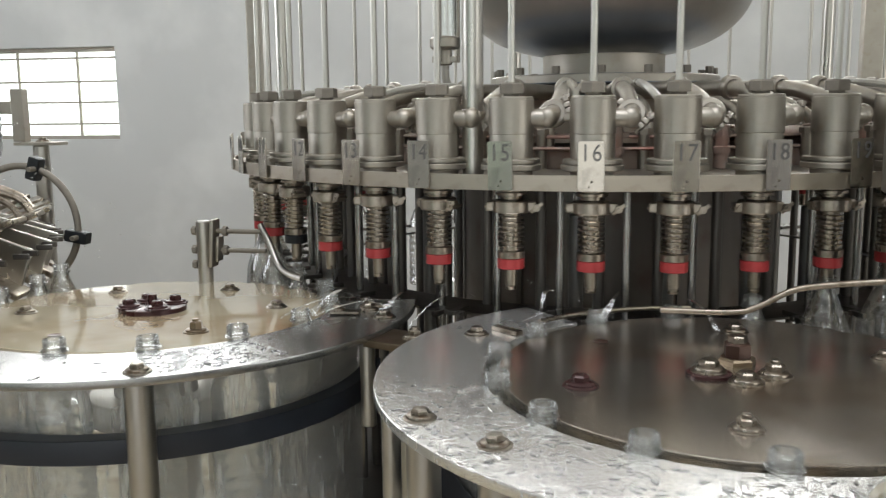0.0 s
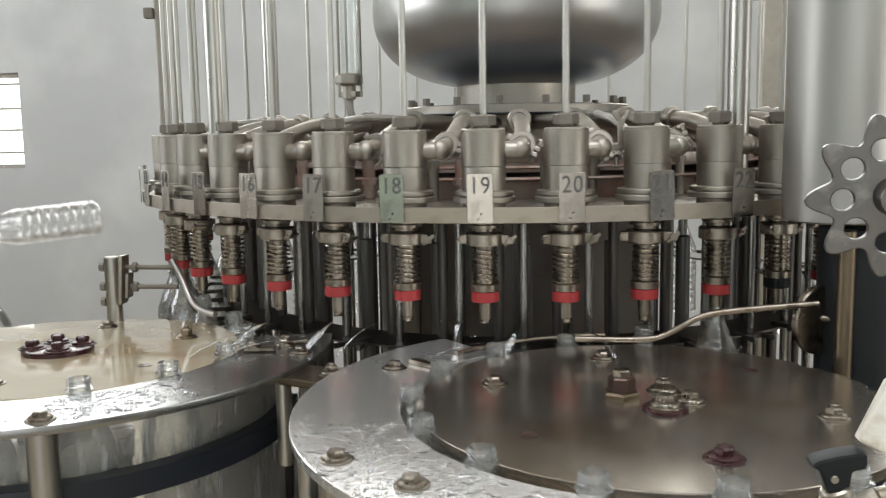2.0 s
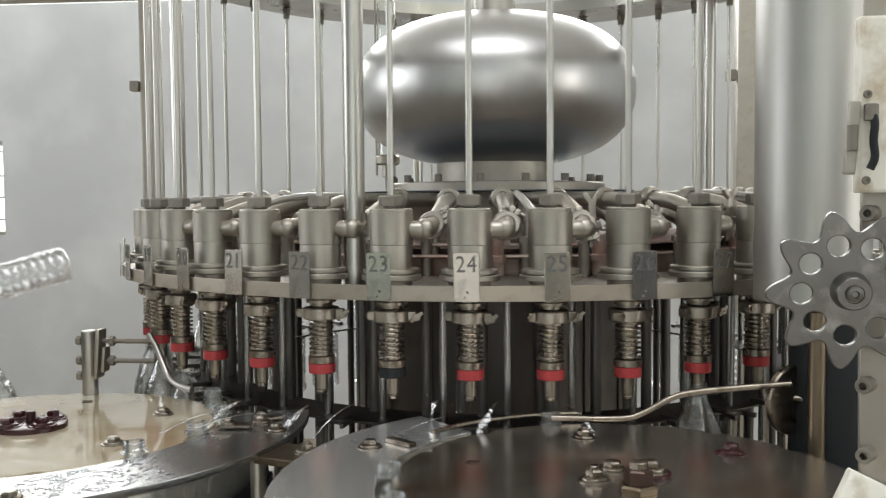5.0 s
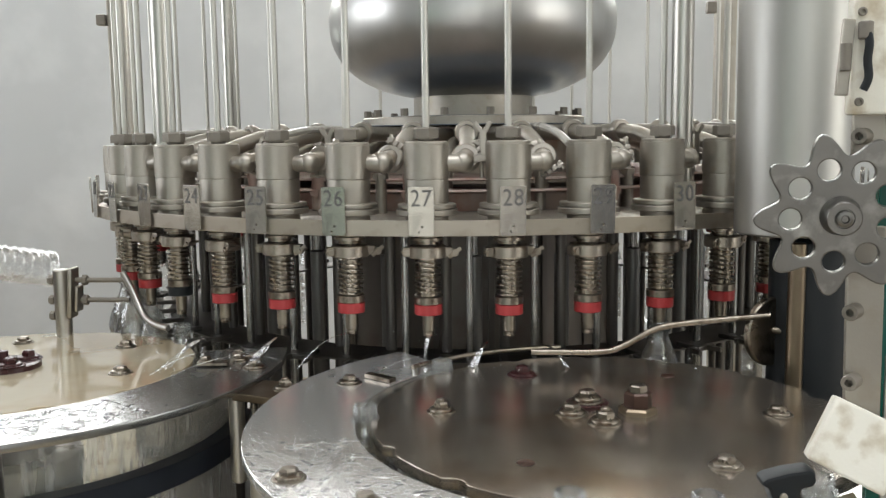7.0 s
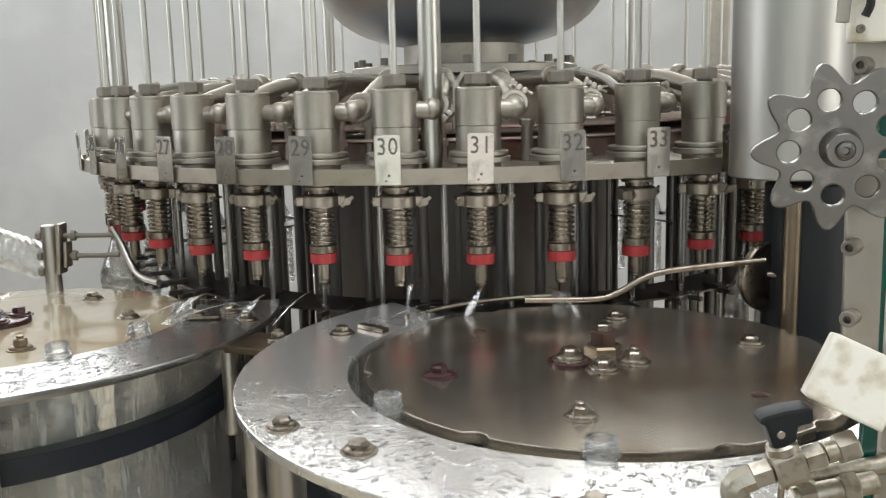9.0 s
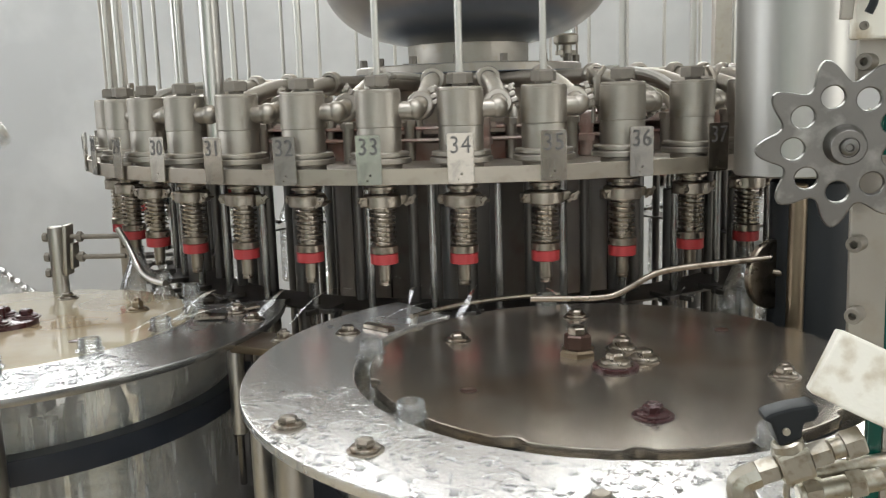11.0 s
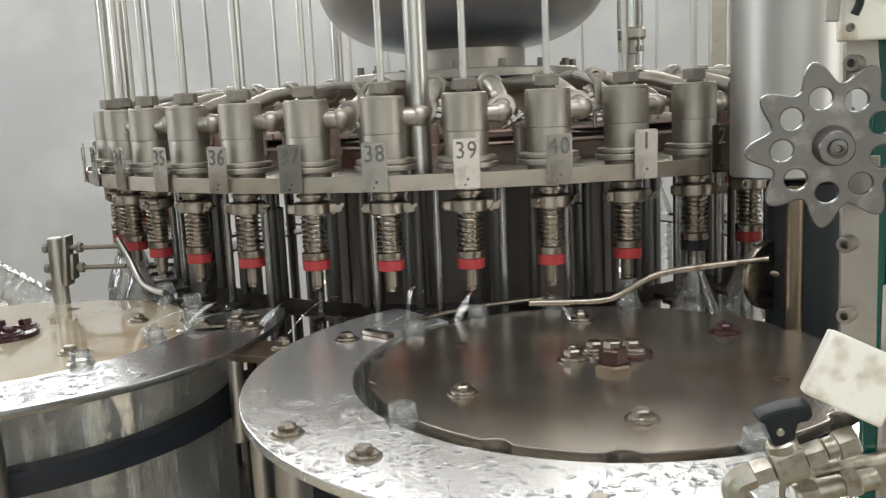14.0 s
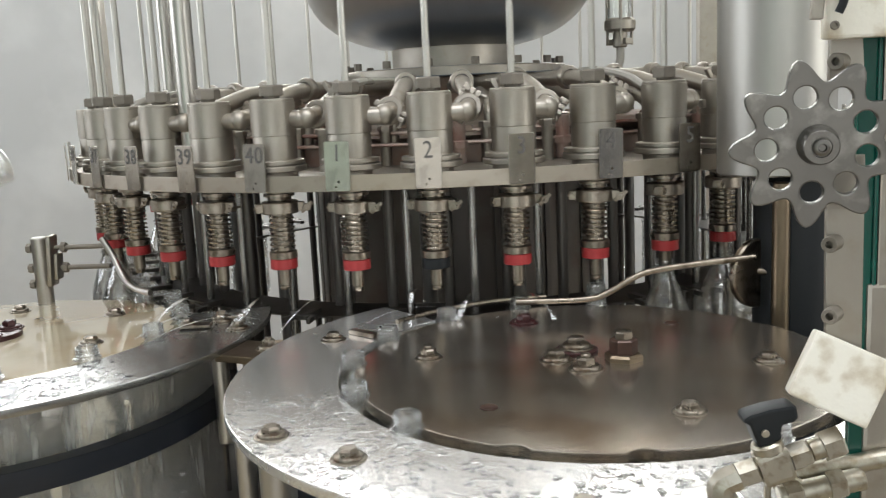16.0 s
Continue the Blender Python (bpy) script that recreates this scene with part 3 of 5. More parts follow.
    # forty valves
    body = lathe([(0, 0.2345), (0.0290, 0.2345), (0.0302, 0.2335), (0.0306, 0.2315), (0.0304, 0.2300), (0.0314, 0.2296), (0.0314, 0.2270), (0.0314, 0.1838), (0.0310, 0.1832), (0.0290, 0.1832), (0.0290, 0.1822), (0.0304, 0.1822), (0.0306, 0.1812), (0.0303, 0.1500), (0.0395, 0.1492), (0.0405, 0.1482),
                  (0.0405, 0.1440), (0.0350, 0.1436), (0.0350, 0.1422), (0.0420, 0.1416), (0.0430, 0.1406), (0.0430, 0.1345), (0.0415, 0.1335), (0.030, 0.1320), (0.030, 0.1225), (0, 0.1225)], 28)
    body = mesh_of(body, "filling_valve", MATT_STEEL, 24)
    nutm = hexa(0.0178, 0.2385, 0.2535)
    nut = mesh_of(rod(0.011, 0.234, 0.240, 16, nutm), "cap_nut", NUT_STEEL)
    thin = mesh_of(rod(0.0048, 0.252, 0.769, 10), "lift_rod", STEEL)
    collar = mesh_of(hexa(0.011, 0, 0.014, rod(0.0085, -0.014, 0.001, 12)), "rod_collar", NUT_STEEL)
    for vert in collar.vertices:
        vert.co.z += 0.7545
    stem = lathe([(0.0165, 0.111), (0.0165, 0.103), (0.022, 0.102), (0.022, 0.098), (0.0165, 0.097), (0.0165, 0.093), (0.0135, 0.091), (0.0135, 0.02), (0.020, 0.0185), (0.020, 0.009), (0.012, 0.0085)], 20)
    stem = mesh_of(stem, "stem", WET_BROWN, 24)
    coil = mesh_of(tube(spring_points(7.5, 0.0172, 0.072, 0.021), 0.0015, 6), "spring", SPRING_STEEL)
    seal = lathe([(0.009, 0.0085), (0.0185, 0.0085), (0.0195, 0.0075), (0.0195, -0.0055), (0.0185, -0.0065), (0.009, -0.0065)], 24)
    seal_red = mesh_of(seal.copy(), "seal", RED, 24)
    seal_black = mesh_of(seal, "seal", BLACK)
    nozzle = mesh_of(lathe([(0.0088, -0.0060), (0.0088, -0.030), (0.0075, -0.0315), (0.0075, -0.0335), (0.0085, -0.0345), (0.0075, -0.0375), (0.0, -0.0385)], 16), "nozzle", WET_BROWN)
    # clamp with a wing bolt, turned differently from valve to valve
    cl = lathe([(0.0175, 0.0735), (0.0255, 0.0735), (0.0265, 0.075), (0.0265, 0.089), (0.0255, 0.0905), (0.0175, 0.0905), (0.0175, 0.0735)], 24)
    for side in (-1, 1):
        box(0.012, 0.014, 0.013, pose(side * 0.029, -0.002, 0.082), 0.002, cl)
    # swing bolt that points outward, with its wing nut, and the hinge pin across from it
    eye_nut = lathe([(0.0022, -0.003), (0.0050, -0.003), (0.0055, -0.002), (0.0055, 0.002), (0.0050, 0.003), (0.0022, 0.003), (0.0022, -0.003)], 14, None, pose(0.0370, -0.0125, 0.081, 90, 0, 0))
    merge(cl, eye_nut)
    tube([(0.0370, -0.018, 0.081), (0.0370, 0.008, 0.081)], 0.0021, 8, cl)
    box(0.0075, 0.003, 0.0055, pose(0.0425, -0.0135, 0.0855, 0, -38, 0), 0.0013, cl)
    box(0.0075, 0.003, 0.0055, pose(0.0315, -0.0135, 0.0765, 0, -38, 0), 0.0013, cl)
    tube([(-0.030, -0.012, 0.082), (-0.030, 0.006, 0.082)], 0.0034, 8, cl)
    tube([(-0.026, -0.004, 0.082), (-0.037, -0.006, 0.082)], 0.0024, 8, cl)
    clamp = mesh_of(cl, "clamp", STEM_STEEL, 24)
    # feed pipe from the hub to the side of the valve, its clamp, and the thinner hose over it
    el = bend([(0.020, 0.004, 0.205), (0.050, 0.004, 0.205), (0.052, 0.034, 0.211), (0.050, 0.080, 0.228), (0.042, 0.150, 0.247), (0.024, 0.300, 0.248), (0.010, 0.500, 0.246)], 6, 0.45)
    elbow_bm = tube(el, 0.0122, 16)
    bmesh.ops.create_uvsphere(elbow_bm, u_segments=16, v_segments=10, radius=0.0148, matrix=pose(0.0500, 0.008, 0.206))
    elbow = mesh_of(elbow_bm, "feed_pipe", MATT_STEEL)
    joint = mesh_of(lathe([(0.0123, -0.008), (0.0172, -0.008), (0.0190, -0.004), (0.0190, 0.004), (0.0172, 0.008), (0.0123, 0.008), (0.0123, -0.008)], 20), "pipe_union", CLAMP_STEEL)
    # split clamp: a broad ring in two halves, hinged on one side and bolted on the other
    tc = lathe([(0.0125, -0.0055), (0.0180, -0.0055), (0.0205, -0.003), (0.0205, 0.003), (0.0180, 0.0055), (0.0125, 0.0055), (0.0125, -0.0055)], 26)
    for side in (-1, 1):
        box(0.009, 0.007, 0.011, pose(0.0225, side * 0.0045, 0), 0.0015, tc)
    box(0.007, 0.010, 0.012, pose(-0.0215, 0, 0), 0.002, tc)
    tube([(0.0235, -0.016, 0), (0.0235, 0.020, 0)], 0.0026, 8, tc)
    hexa(0.0056, 0, 0.005, tc, pose(0.0235, 0.010, 0, -90, 0, 0))
    box(0.008, 0.005, 0.004, pose(0.0268, 0.0165, 0.0, 0, 0, 32), 0.0014, tc)
    box(0.008, 0.005, 0.004, pose(0.0202, 0.0165, 0.0, 0, 0, -32), 0.0014, tc)
    tri = mesh_of(tc, "pipe_clamp", CLAMP_STEEL)
    hose = mesh_of(tube(bend([(-0.02, 0.02, 0.228), (-0.028, 0.05, 0.246), (-0.022, 0.15, 0.258), (0.01, 0.33, 0.25)], 6), 0.0058, 8), "hose", HOSE)
    tee_bm = box(0.010, 0.008, 0.036, pose(0.082, 0.014, 0.226), 0.002)
    for side in (-1, 1):
        box(0.007, 0.008, 0.016, pose(0.082 + side * 0.007, 0.014, 0.2475, 0, side * 32, 0), 0.002, tee_bm)
    box(0.030, 0.014, 0.012, pose(0.080, 0.018, 0.205, 0, -8, 0), 0.003, tee_bm)
    rod(0.0032, 0.176, 0.204, 10, tee_bm, pose(0.078, 0.018, 0))
    tee = mesh_of(tee_bm, "pipe_fitting", CLAMP_STEEL)
    guide = mesh_of(rod(0.0062, -0.44, 0.110, 12), "guide_rod", ROD_STEEL)
    slide = mesh_of(rod(0.0085, -0.44, 0.110, 12), "slide_rod", DARK_STEEL)
    lifter = mesh_of(rod(0.0125, -0.44, 0.045, 14), "lift_cylinder", CYLINDER_STEEL)
    ram = mesh_of(rod(0.0065, 0.045, 0.110, 10), "lift_ram", ROD_STEEL)
    fork_bm = box(0.012, 0.050, 0.008, pose(0, 0.062, -0.0900), 0.002)
    for side in (-1, 1):
        box(0.006, 0.026, 0.008, pose(side * 0.0185, 0.030, -0.0900, 0, 0, side * 12), 0.0015, fork_bm)
    box(0.043, 0.008, 0.008, pose(0, 0.043, -0.0900), 0.0015, fork_bm)
    fork = mesh_of(fork_bm, "neck_fork", DARK_STEEL)
    corner = [(sx * (0.0172 - 0.003) + 0.003 * math.cos(radians(b)), sz * (0.033 - 0.003) + 0.003 * math.sin(radians(b))) for sx, sz, b0 in ((1, 1, 0), (-1, 1, 90), (-1, -1, 180), (1, -1, 270)) for b in (b0, b0 + 30, b0 + 60, b0 + 90)]
    tag_bm = slab(corner, -0.0008, 0.0008, [circle(0.001, -0.0205, 0.0016, 10), circle(-0.003, -0.0275, 0.0013, 10)], 0.0003)
    bmesh.ops.transform(tag_bm, matrix=pose(0, 0, 0, 90, 0, 0), verts=tag_bm.verts)
    plate = mesh_of(tag_bm, "number_plate", PLATE_STEEL)
    rng = random.Random(4)
    for h in range(1, 41):
        a = PITCH * h - PHI - 90
        # local frame of a valve: -y outward, x to the right seen from outside
        at = pose(*around(0, 0, R, a), 0, 0, 0, a + 90)
        v = part("filling_valve", body, None, c, at=at)
        part("cap_nut", nut, None, v, at=pose(0, 0, 0, 0, 0, rng.uniform(0, 60)))
        part("lift_rod", thin, None, v)
        part("rod_collar", collar, None, v, "dark rod collar")
        part("stem", stem, None, v)
        part("spring", coil, None, v, at=pose(0, 0, 0, rng.uniform(-1, 1), 0, rng.uniform(0, 360)))
        black = h in (2, 11, 23)
        part("seal", seal_black if black else seal_red, None, v, "black rubber seal" if black else "red rubber seal")
        part("nozzle", nozzle, None, v)
        part("clamp", clamp, None, v, at=pose(0, 0, 0, 0, 0, rng.choice((8, 15, 0, 22, -15, 10, 35, -8, -30))))
        part("feed_pipe", elbow, None, v)
        part("pipe_clamp", tri, None, v, at=pose(0.0515, 0.033, 0.2105, -18, 0, 0) @ pose(0, 0, 0, 90, 0, 0) @ pose(0, 0, 0, 0, 0, rng.choice((-30, -60, -45, -80, 20, -10, 60))))
        part("pipe_union", joint, None, v, at=pose(0.0385, 0.180, 0.2475, 90, 0, 7))
        if h % 4 == 1:
            part("hose", hose, None, v, at=pose(0, 0, 0, 0, 0, rng.uniform(-4, 4)))
        if h % 5 in (0, 2):
            part("pipe_fitting", tee, None, v, at=pose(rng.uniform(-0.004, 0.004), rng.uniform(0, 0.02), rng.uniform(-0.003, 0.004)) @ pose(0, 0, 0, 0, rng.uniform(-5, 5), rng.uniform(-4, 4)))
        part("neck_fork", fork, None, v)
        part("guide_rod", guide, None, c, at=pose(*around(0, 0, 0.625, a + 4.5), 0))
        if h % 2:
            lc = part("lift_cylinder", lifter, None, c, at=pose(*around(0, 0, 0.475, a + 5.2), 0))
            part("lift_ram", ram, None, lc)
        part("slide_rod", slide, None, c, at=pose(*around(0, 0, 0.575, a + 0.8), 0))
        pl = part("number_plate", plate, None, c, "bent steel tag with an engraved number", at=pose(*around(0, 0, 0.7760, a), 0.142, 0, 0, a + 90) @ pose(0, 0, 0, rng.uniform(-1.5, 1.5), rng.uniform(-1, 1), rng.uniform(-2, 2)))
        for i, ch in enumerate(str(h)):
            part("digit", digit_mesh(ch), None, pl, "black engraved digit", at=pose((i - (len(str(h)) - 1) / 2) * 0.0152, -0.0012, 0.0165, 90, 0, 0))
    # sight glass on the far side
    sg = part("sight_glass", lathe([(0.020, 0.38), (0.023, 0.38), (0.023, 0.75), (0.020, 0.75), (0.020, 0.38)], 24), GLASS, c, "clear sight glass tube", at=pose(*around(0, 0, 0.36, SG), -0.02))
    cap = rod(0.030, 0.355, 0.38, 24)
    rod(0.014, 0.325, 0.356, 16, cap)
    for i in range(3):
        rod(0.003, 0.33, 0.80, 8, cap, pose(*around(0, 0, 0.027, 120 * i + 20), 0))
    box(0.05, 0.018, 0.012, pose(0, 0, 0.336), 0.002, cap)
    part("holder", cap, MATT_STEEL, sg)
    part("drain_hose", tube(bend([(0, 0, 0.33), (0, 0, 0.29), (0.02, 0.03, 0.262), (-0.05, 0.10, 0.255)], 5), 0.008, 10), HOSE, sg)
    return c


PLATE_STEEL = varied(material("smooth_tag_steel", (0.64, 0.61, 0.565), 0.20, 1.0, (0.52, 0.495, 0.455), 30, 0.06, 120, rough_var=0.07, spot=(0.40, 0.38, 0.35), spot_amount=0.3, spot_scale=45),
                     (0.72, 0.70, 0.68), (1.0, 0.98, 0.95), (0.62, 0.60, 0.58), (0.92, 0.90, 0.86), (0.78, 0.76, 0.74))
RIM_STEEL = varied(material("beige_rim_steel", (0.51, 0.46, 0.395), 0.46, 1.0, (0.42, 0.375, 0.315), 24, 0.08, 220, spot=(0.36, 0.31, 0.25), spot_amount=0.3, spot_scale=30), (0.80, 0.79, 0.78), (1, 1, 1), (0.86, 0.84, 0.80))
HUB_STEEL = material("brushed_beige_hub_steel", (0.56, 0.50, 0.43), 0.55, 0.85, (0.42, 0.365, 0.31), 18, 0.06, 120, stretch=(1, 1, 0.08), spot=(0.34, 0.22, 0.16), spot_amount=0.35, spot_scale=12)
CLAMP_STEEL = material("cast_clamp_steel", (0.42, 0.385, 0.34), 0.40, 1.0, (0.36, 0.33, 0.29), 60, 0.12, 260)
RUST_STEEL = material("rust_stained_steel", (0.43, 0.355, 0.31), 0.5, 0.35, (0.34, 0.26, 0.22), 16, 0.12, 120, spot=(0.29, 0.13, 0.10), spot_amount=0.5, spot_scale=14)
TANK_STEEL = material("polished_tank_steel", (0.58, 0.57, 0.555), 0.33, 1.0, (0.46, 0.455, 0.445), 20, 0.45, 13, rough_var=0.10, stretch=(1, 1, 0.30), spot=(0.48, 0.475, 0.465), spot_amount=0.3, spot_scale=5)
SG = -148.0
CAROUSEL = carousel()


# ---- star wheels and their fixed rings ----
Z_RING = -0.071
SUNK_FRONT, SUNK_SIDE = 0.004, 0.014
LEAN = -1.2                   # degrees by which the side wheel runs out of level


def bolt_mesh(name, mat, r=0.0095, washer=0.0155, tall=0.011, shank=0.0):
    bm = lathe([(0, 0), (washer * 1.05, 0), (washer * 1.05, 0.0010), (washer, 0.0016), (washer * 0.86, 0.0017), (washer * 0.85, 0.0036), (washer * 0.80, 0.0044), (r * 1.10, 0.0047), (r * 1.00, 0.0053), (0, 0.0053)], 24)
    hexa(r * 0.96, 0.0050, 0.0024 + tall, bm, top=0.16)
    lathe([(r * 0.72, 0.0020 + tall), (r * 0.66, 0.0029 + tall), (0, 0.0031 + tall)], 16, bm)
    if shank:
        rod(r * 0.50, 0.0024 + tall, 0.0024 + tall + shank, 12, bm)
    return mesh_of(bm, name, mat)


BOLT = bolt_mesh("bolt", BOLT_STEEL, tall=0.0075)
BOLT_STUD = bolt_mesh("bolt", BOLT_STEEL, tall=0.009, shank=0.0035)
BOLT_RUST = bolt_mesh("bolt", RUST, 0.010, 0.0185, 0.0095)
BOLT_BRASS = bolt_mesh("bolt", BRASS, 0.009, 0.0165, 0.012, 0.004)


def pocket_outline(r, first, depth=0.0145, n=15):
    """A disc with a shallow round notch for each bottle neck."""
    out = []
    for i in range(n):
        a = first + 360 / n * i
        half = math.degrees(math.asin(depth / r)) * 1.0
        for j in range(7):
            b = a + half - 360 / n + (360 / n - 2 * half) * j / 6
            out.append(around(0, 0, r, b))
        cx, cy = around(0, 0, RS, a)
        lo, hi = a + 180 - 62, a + 180 + 62
        for j in range(1, 8):
            out.append(around(cx, cy, depth, hi + (lo - hi) * j / 8))
    return out


def star_wheel(name, centre, sunk, first, mat, label, bolts, hub):
    s = thing(name, pose(*centre, H + Z_RING - sunk), label, "star wheel")
    part("disc", slab(pocket_outline(0.2635, first), -0.006, 0.0055, bevel=0.0012), mat, s)
    part("shaft", rod(0.062, BASE_TOP - H - Z_RING + sunk, -0.008, 32), DARK_STEEL, s, "dark wet steel shaft")
    part("shaft_collar", lathe([(0.0625, -0.16), (0.098, -0.16), (0.100, -0.158), (0.100, -0.122), (0.098, -0.120), (0.0625, -0.120), (0.0625, -0.16)], 40), STEEL, s)
    for a, kind in bolts:
        if kind is None:
            part("bolt_hole", lathe([(0, 0.0056), (0.0055, 0.0056), (0.0075, 0.0060), (0.0085, 0.0064), (0.0090, 0.0057), (0.0080, 0.0056)], 20), NUT_BROWN, s, at=pose(*around(0, 0, 0.186, a), 0))
        else:
            part("bolt", kind, None, s, at=pose(*around(0, 0, 0.186, a), 0.0055, 0, 0, a * 7))
    hub(s)
    return s


def front_hub(s):
    for a, r, kind in ((345, 0.036, BOLT_STUD), (272, 0.040, BOLT)):
        part("hub_bolt", kind, None, s, at=pose(*around(0, 0, r, a), 0.0055) @ Matrix.Diagonal((1.15, 1.15, 1.2, 1)))
    part("hub_washer", lathe([(0, 0.0055), (0.0245, 0.0055), (0.0245, 0.0085), (0.023, 0.0095), (0, 0.0095)], 28), RUST, s, "dark red washer", at=pose(*around(0, 0, 0.038, 205), 0))
    part("hub_bolt", BOLT, None, s, at=pose(*around(0, 0, 0.038, 205), 0.0095) @ Matrix.Diagonal((1.2, 1.2, 1.3, 1)))
    foot = hexa(0.0215, 0.0055, 0.0135)
    part("nut_foot", foot, BRASS, s, "stained brass hexagon foot", at=pose(*around(0, 0, 0.034, 88), 0, 0, 0, 12))
    part("hub_nut", hexa(0.0155, 0.0137, 0.0300), NUT_BROWN, s, "tall dark brown nut", at=pose(*around(0, 0, 0.034, 88), 0, 0, 0, 30))
    part("hub_stud", hexa(0.0105, 0.0302, 0.0380), BOLT_STEEL, s, at=pose(*around(0, 0, 0.034, 88), 0))


def side_hub(s):
    part("hub_flange", lathe([(0, 0.0055), (0.050, 0.0055), (0.050, 0.012), (0.047, 0.0135), (0, 0.0135)], 40), RUST, s, "dark red painted hub flange")
    for i in range(4):
        part("hub_bolt", BOLT_RUST, None, s, at=pose(*around(0, 0, 0.034, 40 + 90 * i), 0.0135, 0, 0, 20 * i))
    part("hub_stud", rod(0.007, 0.0135, 0.030, 12), RUST, s)


FRONT_STAR = star_wheel("front_star_wheel", CF, SUNK_FRONT, 5.6, DISC_STEEL, "wet brown-filmed steel star wheel disc with bolts",
                        ((24.4, BOLT), (84.4, BOLT), (144.4, None), (204.4, BOLT_RUST), (264.4, BOLT_STUD), (324.4, None)), front_hub)
SIDE_STAR = star_wheel("side_star_wheel", CL, SUNK_SIDE, 8.3, CREAM_DISC, "cream-stained star wheel disc with dark red hub",
                       ((16, BOLT), (76, BOLT), (136, BOLT), (196, BOLT), (256, None), (316, BOLT_BRASS)), side_hub)


def drop_patch(bm, cx, cy, rng, size):
    """A flat bead of water with a wobbly outline."""
    n = rng.randint(9, 14)
    ph, el = rng.uniform(0, 6.28), rng.uniform(0.4, 1.0)
    tw = rng.uniform(0, 3.14)
    pts = []
    for i in range(n):
        a = 2 * math.pi * i / n
        r = size * (1 + 0.30 * math.sin(2 * a + ph) + 0.18 * math.sin(3 * a + 2 * ph))
        x, y = r * math.cos(a), r * math.sin(a) * el
        pts.append((cx + x * math.cos(tw) - y * math.sin(tw), cy + x * math.sin(tw) + y * math.cos(tw)))
    hgt = min(0.0013, 0.0005 + size * 0.12)
    low = [bm.verts.new((x, y, 0.0002)) for x, y in pts]
    mid = [bm.verts.new((cx + (x - cx) * 0.88, cy + (y - cy) * 0.88, hgt * 0.75)) for x, y in pts]
    top = [bm.verts.new((cx + (x - cx) * 0.55, cy + (y - cy) * 0.55, hgt)) for x, y in pts]
    for a, b in ((low, mid), (mid, top)):
        for i in range(n):
            j = (i + 1) % n
            bm.faces.new((a[i], a[j], b[j], b[i]))
    bm.faces.new(top)
    bm.faces.new(low[::-1])


def fixed_ring(name, centre, a0, a1, posts, spacers, bolts, wet, label, mat):
    g = thing(name, pose(*centre, H + Z_RING), label, "guide ring")
    part("ring_plate", slab(sector(0.281, 0.400, a0, a1, 110), -0.0095, 0.0, bevel=0.0012), mat, g)
    post = mesh_of(rod(0.0165, BASE_TOP - H - Z_RING, -0.0097, 24), "post", STEEL)
    for a in posts:
        part("post", post, None, g, at=pose(*around(0, 0, 0.372, a), 0))
    short = mesh_of(rod(0.0102, -0.130, -0.0097, 18), "spacer", STEEL)
    for a, r in spacers:
        part("spacer", short, None, g, at=pose(*around(0, 0, r, a), 0))
    for a, r in bolts:
        part("bolt", BOLT, None, g, at=pose(*around(0, 0, r, a), 0.0, 0, 0, a))
    band = slab(sector(0.318, 0.345, a0 + 2, a1 - 2, 110), -0.118, -0.088, bevel=0.002)
    guard = lathe([(0.312, -0.011), (0.3145, -0.011), (0.3145, -0.36), (0.312, -0.36), (0.312, -0.011)], 96)
    cut = [f for f in guard.faces if not (a0 + 4) < (math.degrees(math.atan2(f.calc_center_median().y, f.calc_center_median().x)) - a0) % 360 + a0 < (a1 - 4)]
    bmesh.ops.delete(guard, geom=cut, context="FACES")
    pane = part("splash_guard", guard, SHEET, g, "clear acrylic splash guard running with water")
    pane.visible_shadow = False
    part("bottle_guide", band, BLUE_BLACK, g, "black plastic bottle guide band")
    rng = random.Random(len(name))
    bm = bmesh.new()
    for s0, s1, r0, r1, count, big in wet:
        for _ in range(count):
            a, r = rng.uniform(s0, s1), rng.uniform(r0, r1)
            x, y = around(0, 0, r, a)
            drop_patch(bm, x, y, rng, rng.uniform(0.0012, 0.0032) if rng.random() < 0.75 else rng.uniform(0.004, big))
    drops = part("water_bead_layer", bm, WATER, g, "beads of water")
    tagged(drops, kind="stuff")
    return g


fixed_ring("front_guide_ring", CF, 131, 322, (213.5, 232, 262, 295), ((168, 0.382), (196, 0.382)), ((212.2, 0.372), (227.3, 0.348), (262, 0.366), (295, 0.366), (157.5, 0.336)),
           ((196, 312, 0.290, 0.397, 520, 0.0060),), "wet steel guide ring covered in water drops", WET_PLATE)
fixed_ring("side_guide_ring", CL, 200, 374, (206, 296), ((343, 0.386),), ((296, 0.372), (232, 0.372), (2, 0.338), (355, 0.374)),
           ((296, 322, 0.292, 0.388, 280, 0.007), (220, 350, 0.288, 0.398, 60, 0.005)), "wet steel guide ring round a star wheel", SIDE_PLATE)


# ---- small guide plates where bottles pass from wheel to wheel ----
def guide_plate(x, y, turn, label):
    g = thing("guide_plate", pose(x, y, H + Z_RING + 0.002, 0, 0, turn), label, "guide plate", "neck guide plates")
    part("plate", box(0.044, 0.020, 0.004, pose(0, 0, 0.002), 0.001), WET_BROWN, g)
    part("bolt", BOLT, None, g, at=pose(-0.010, 0, 0.004) @ Matrix.Diagonal((0.75, 0.75, 0.8, 1)))
    return g


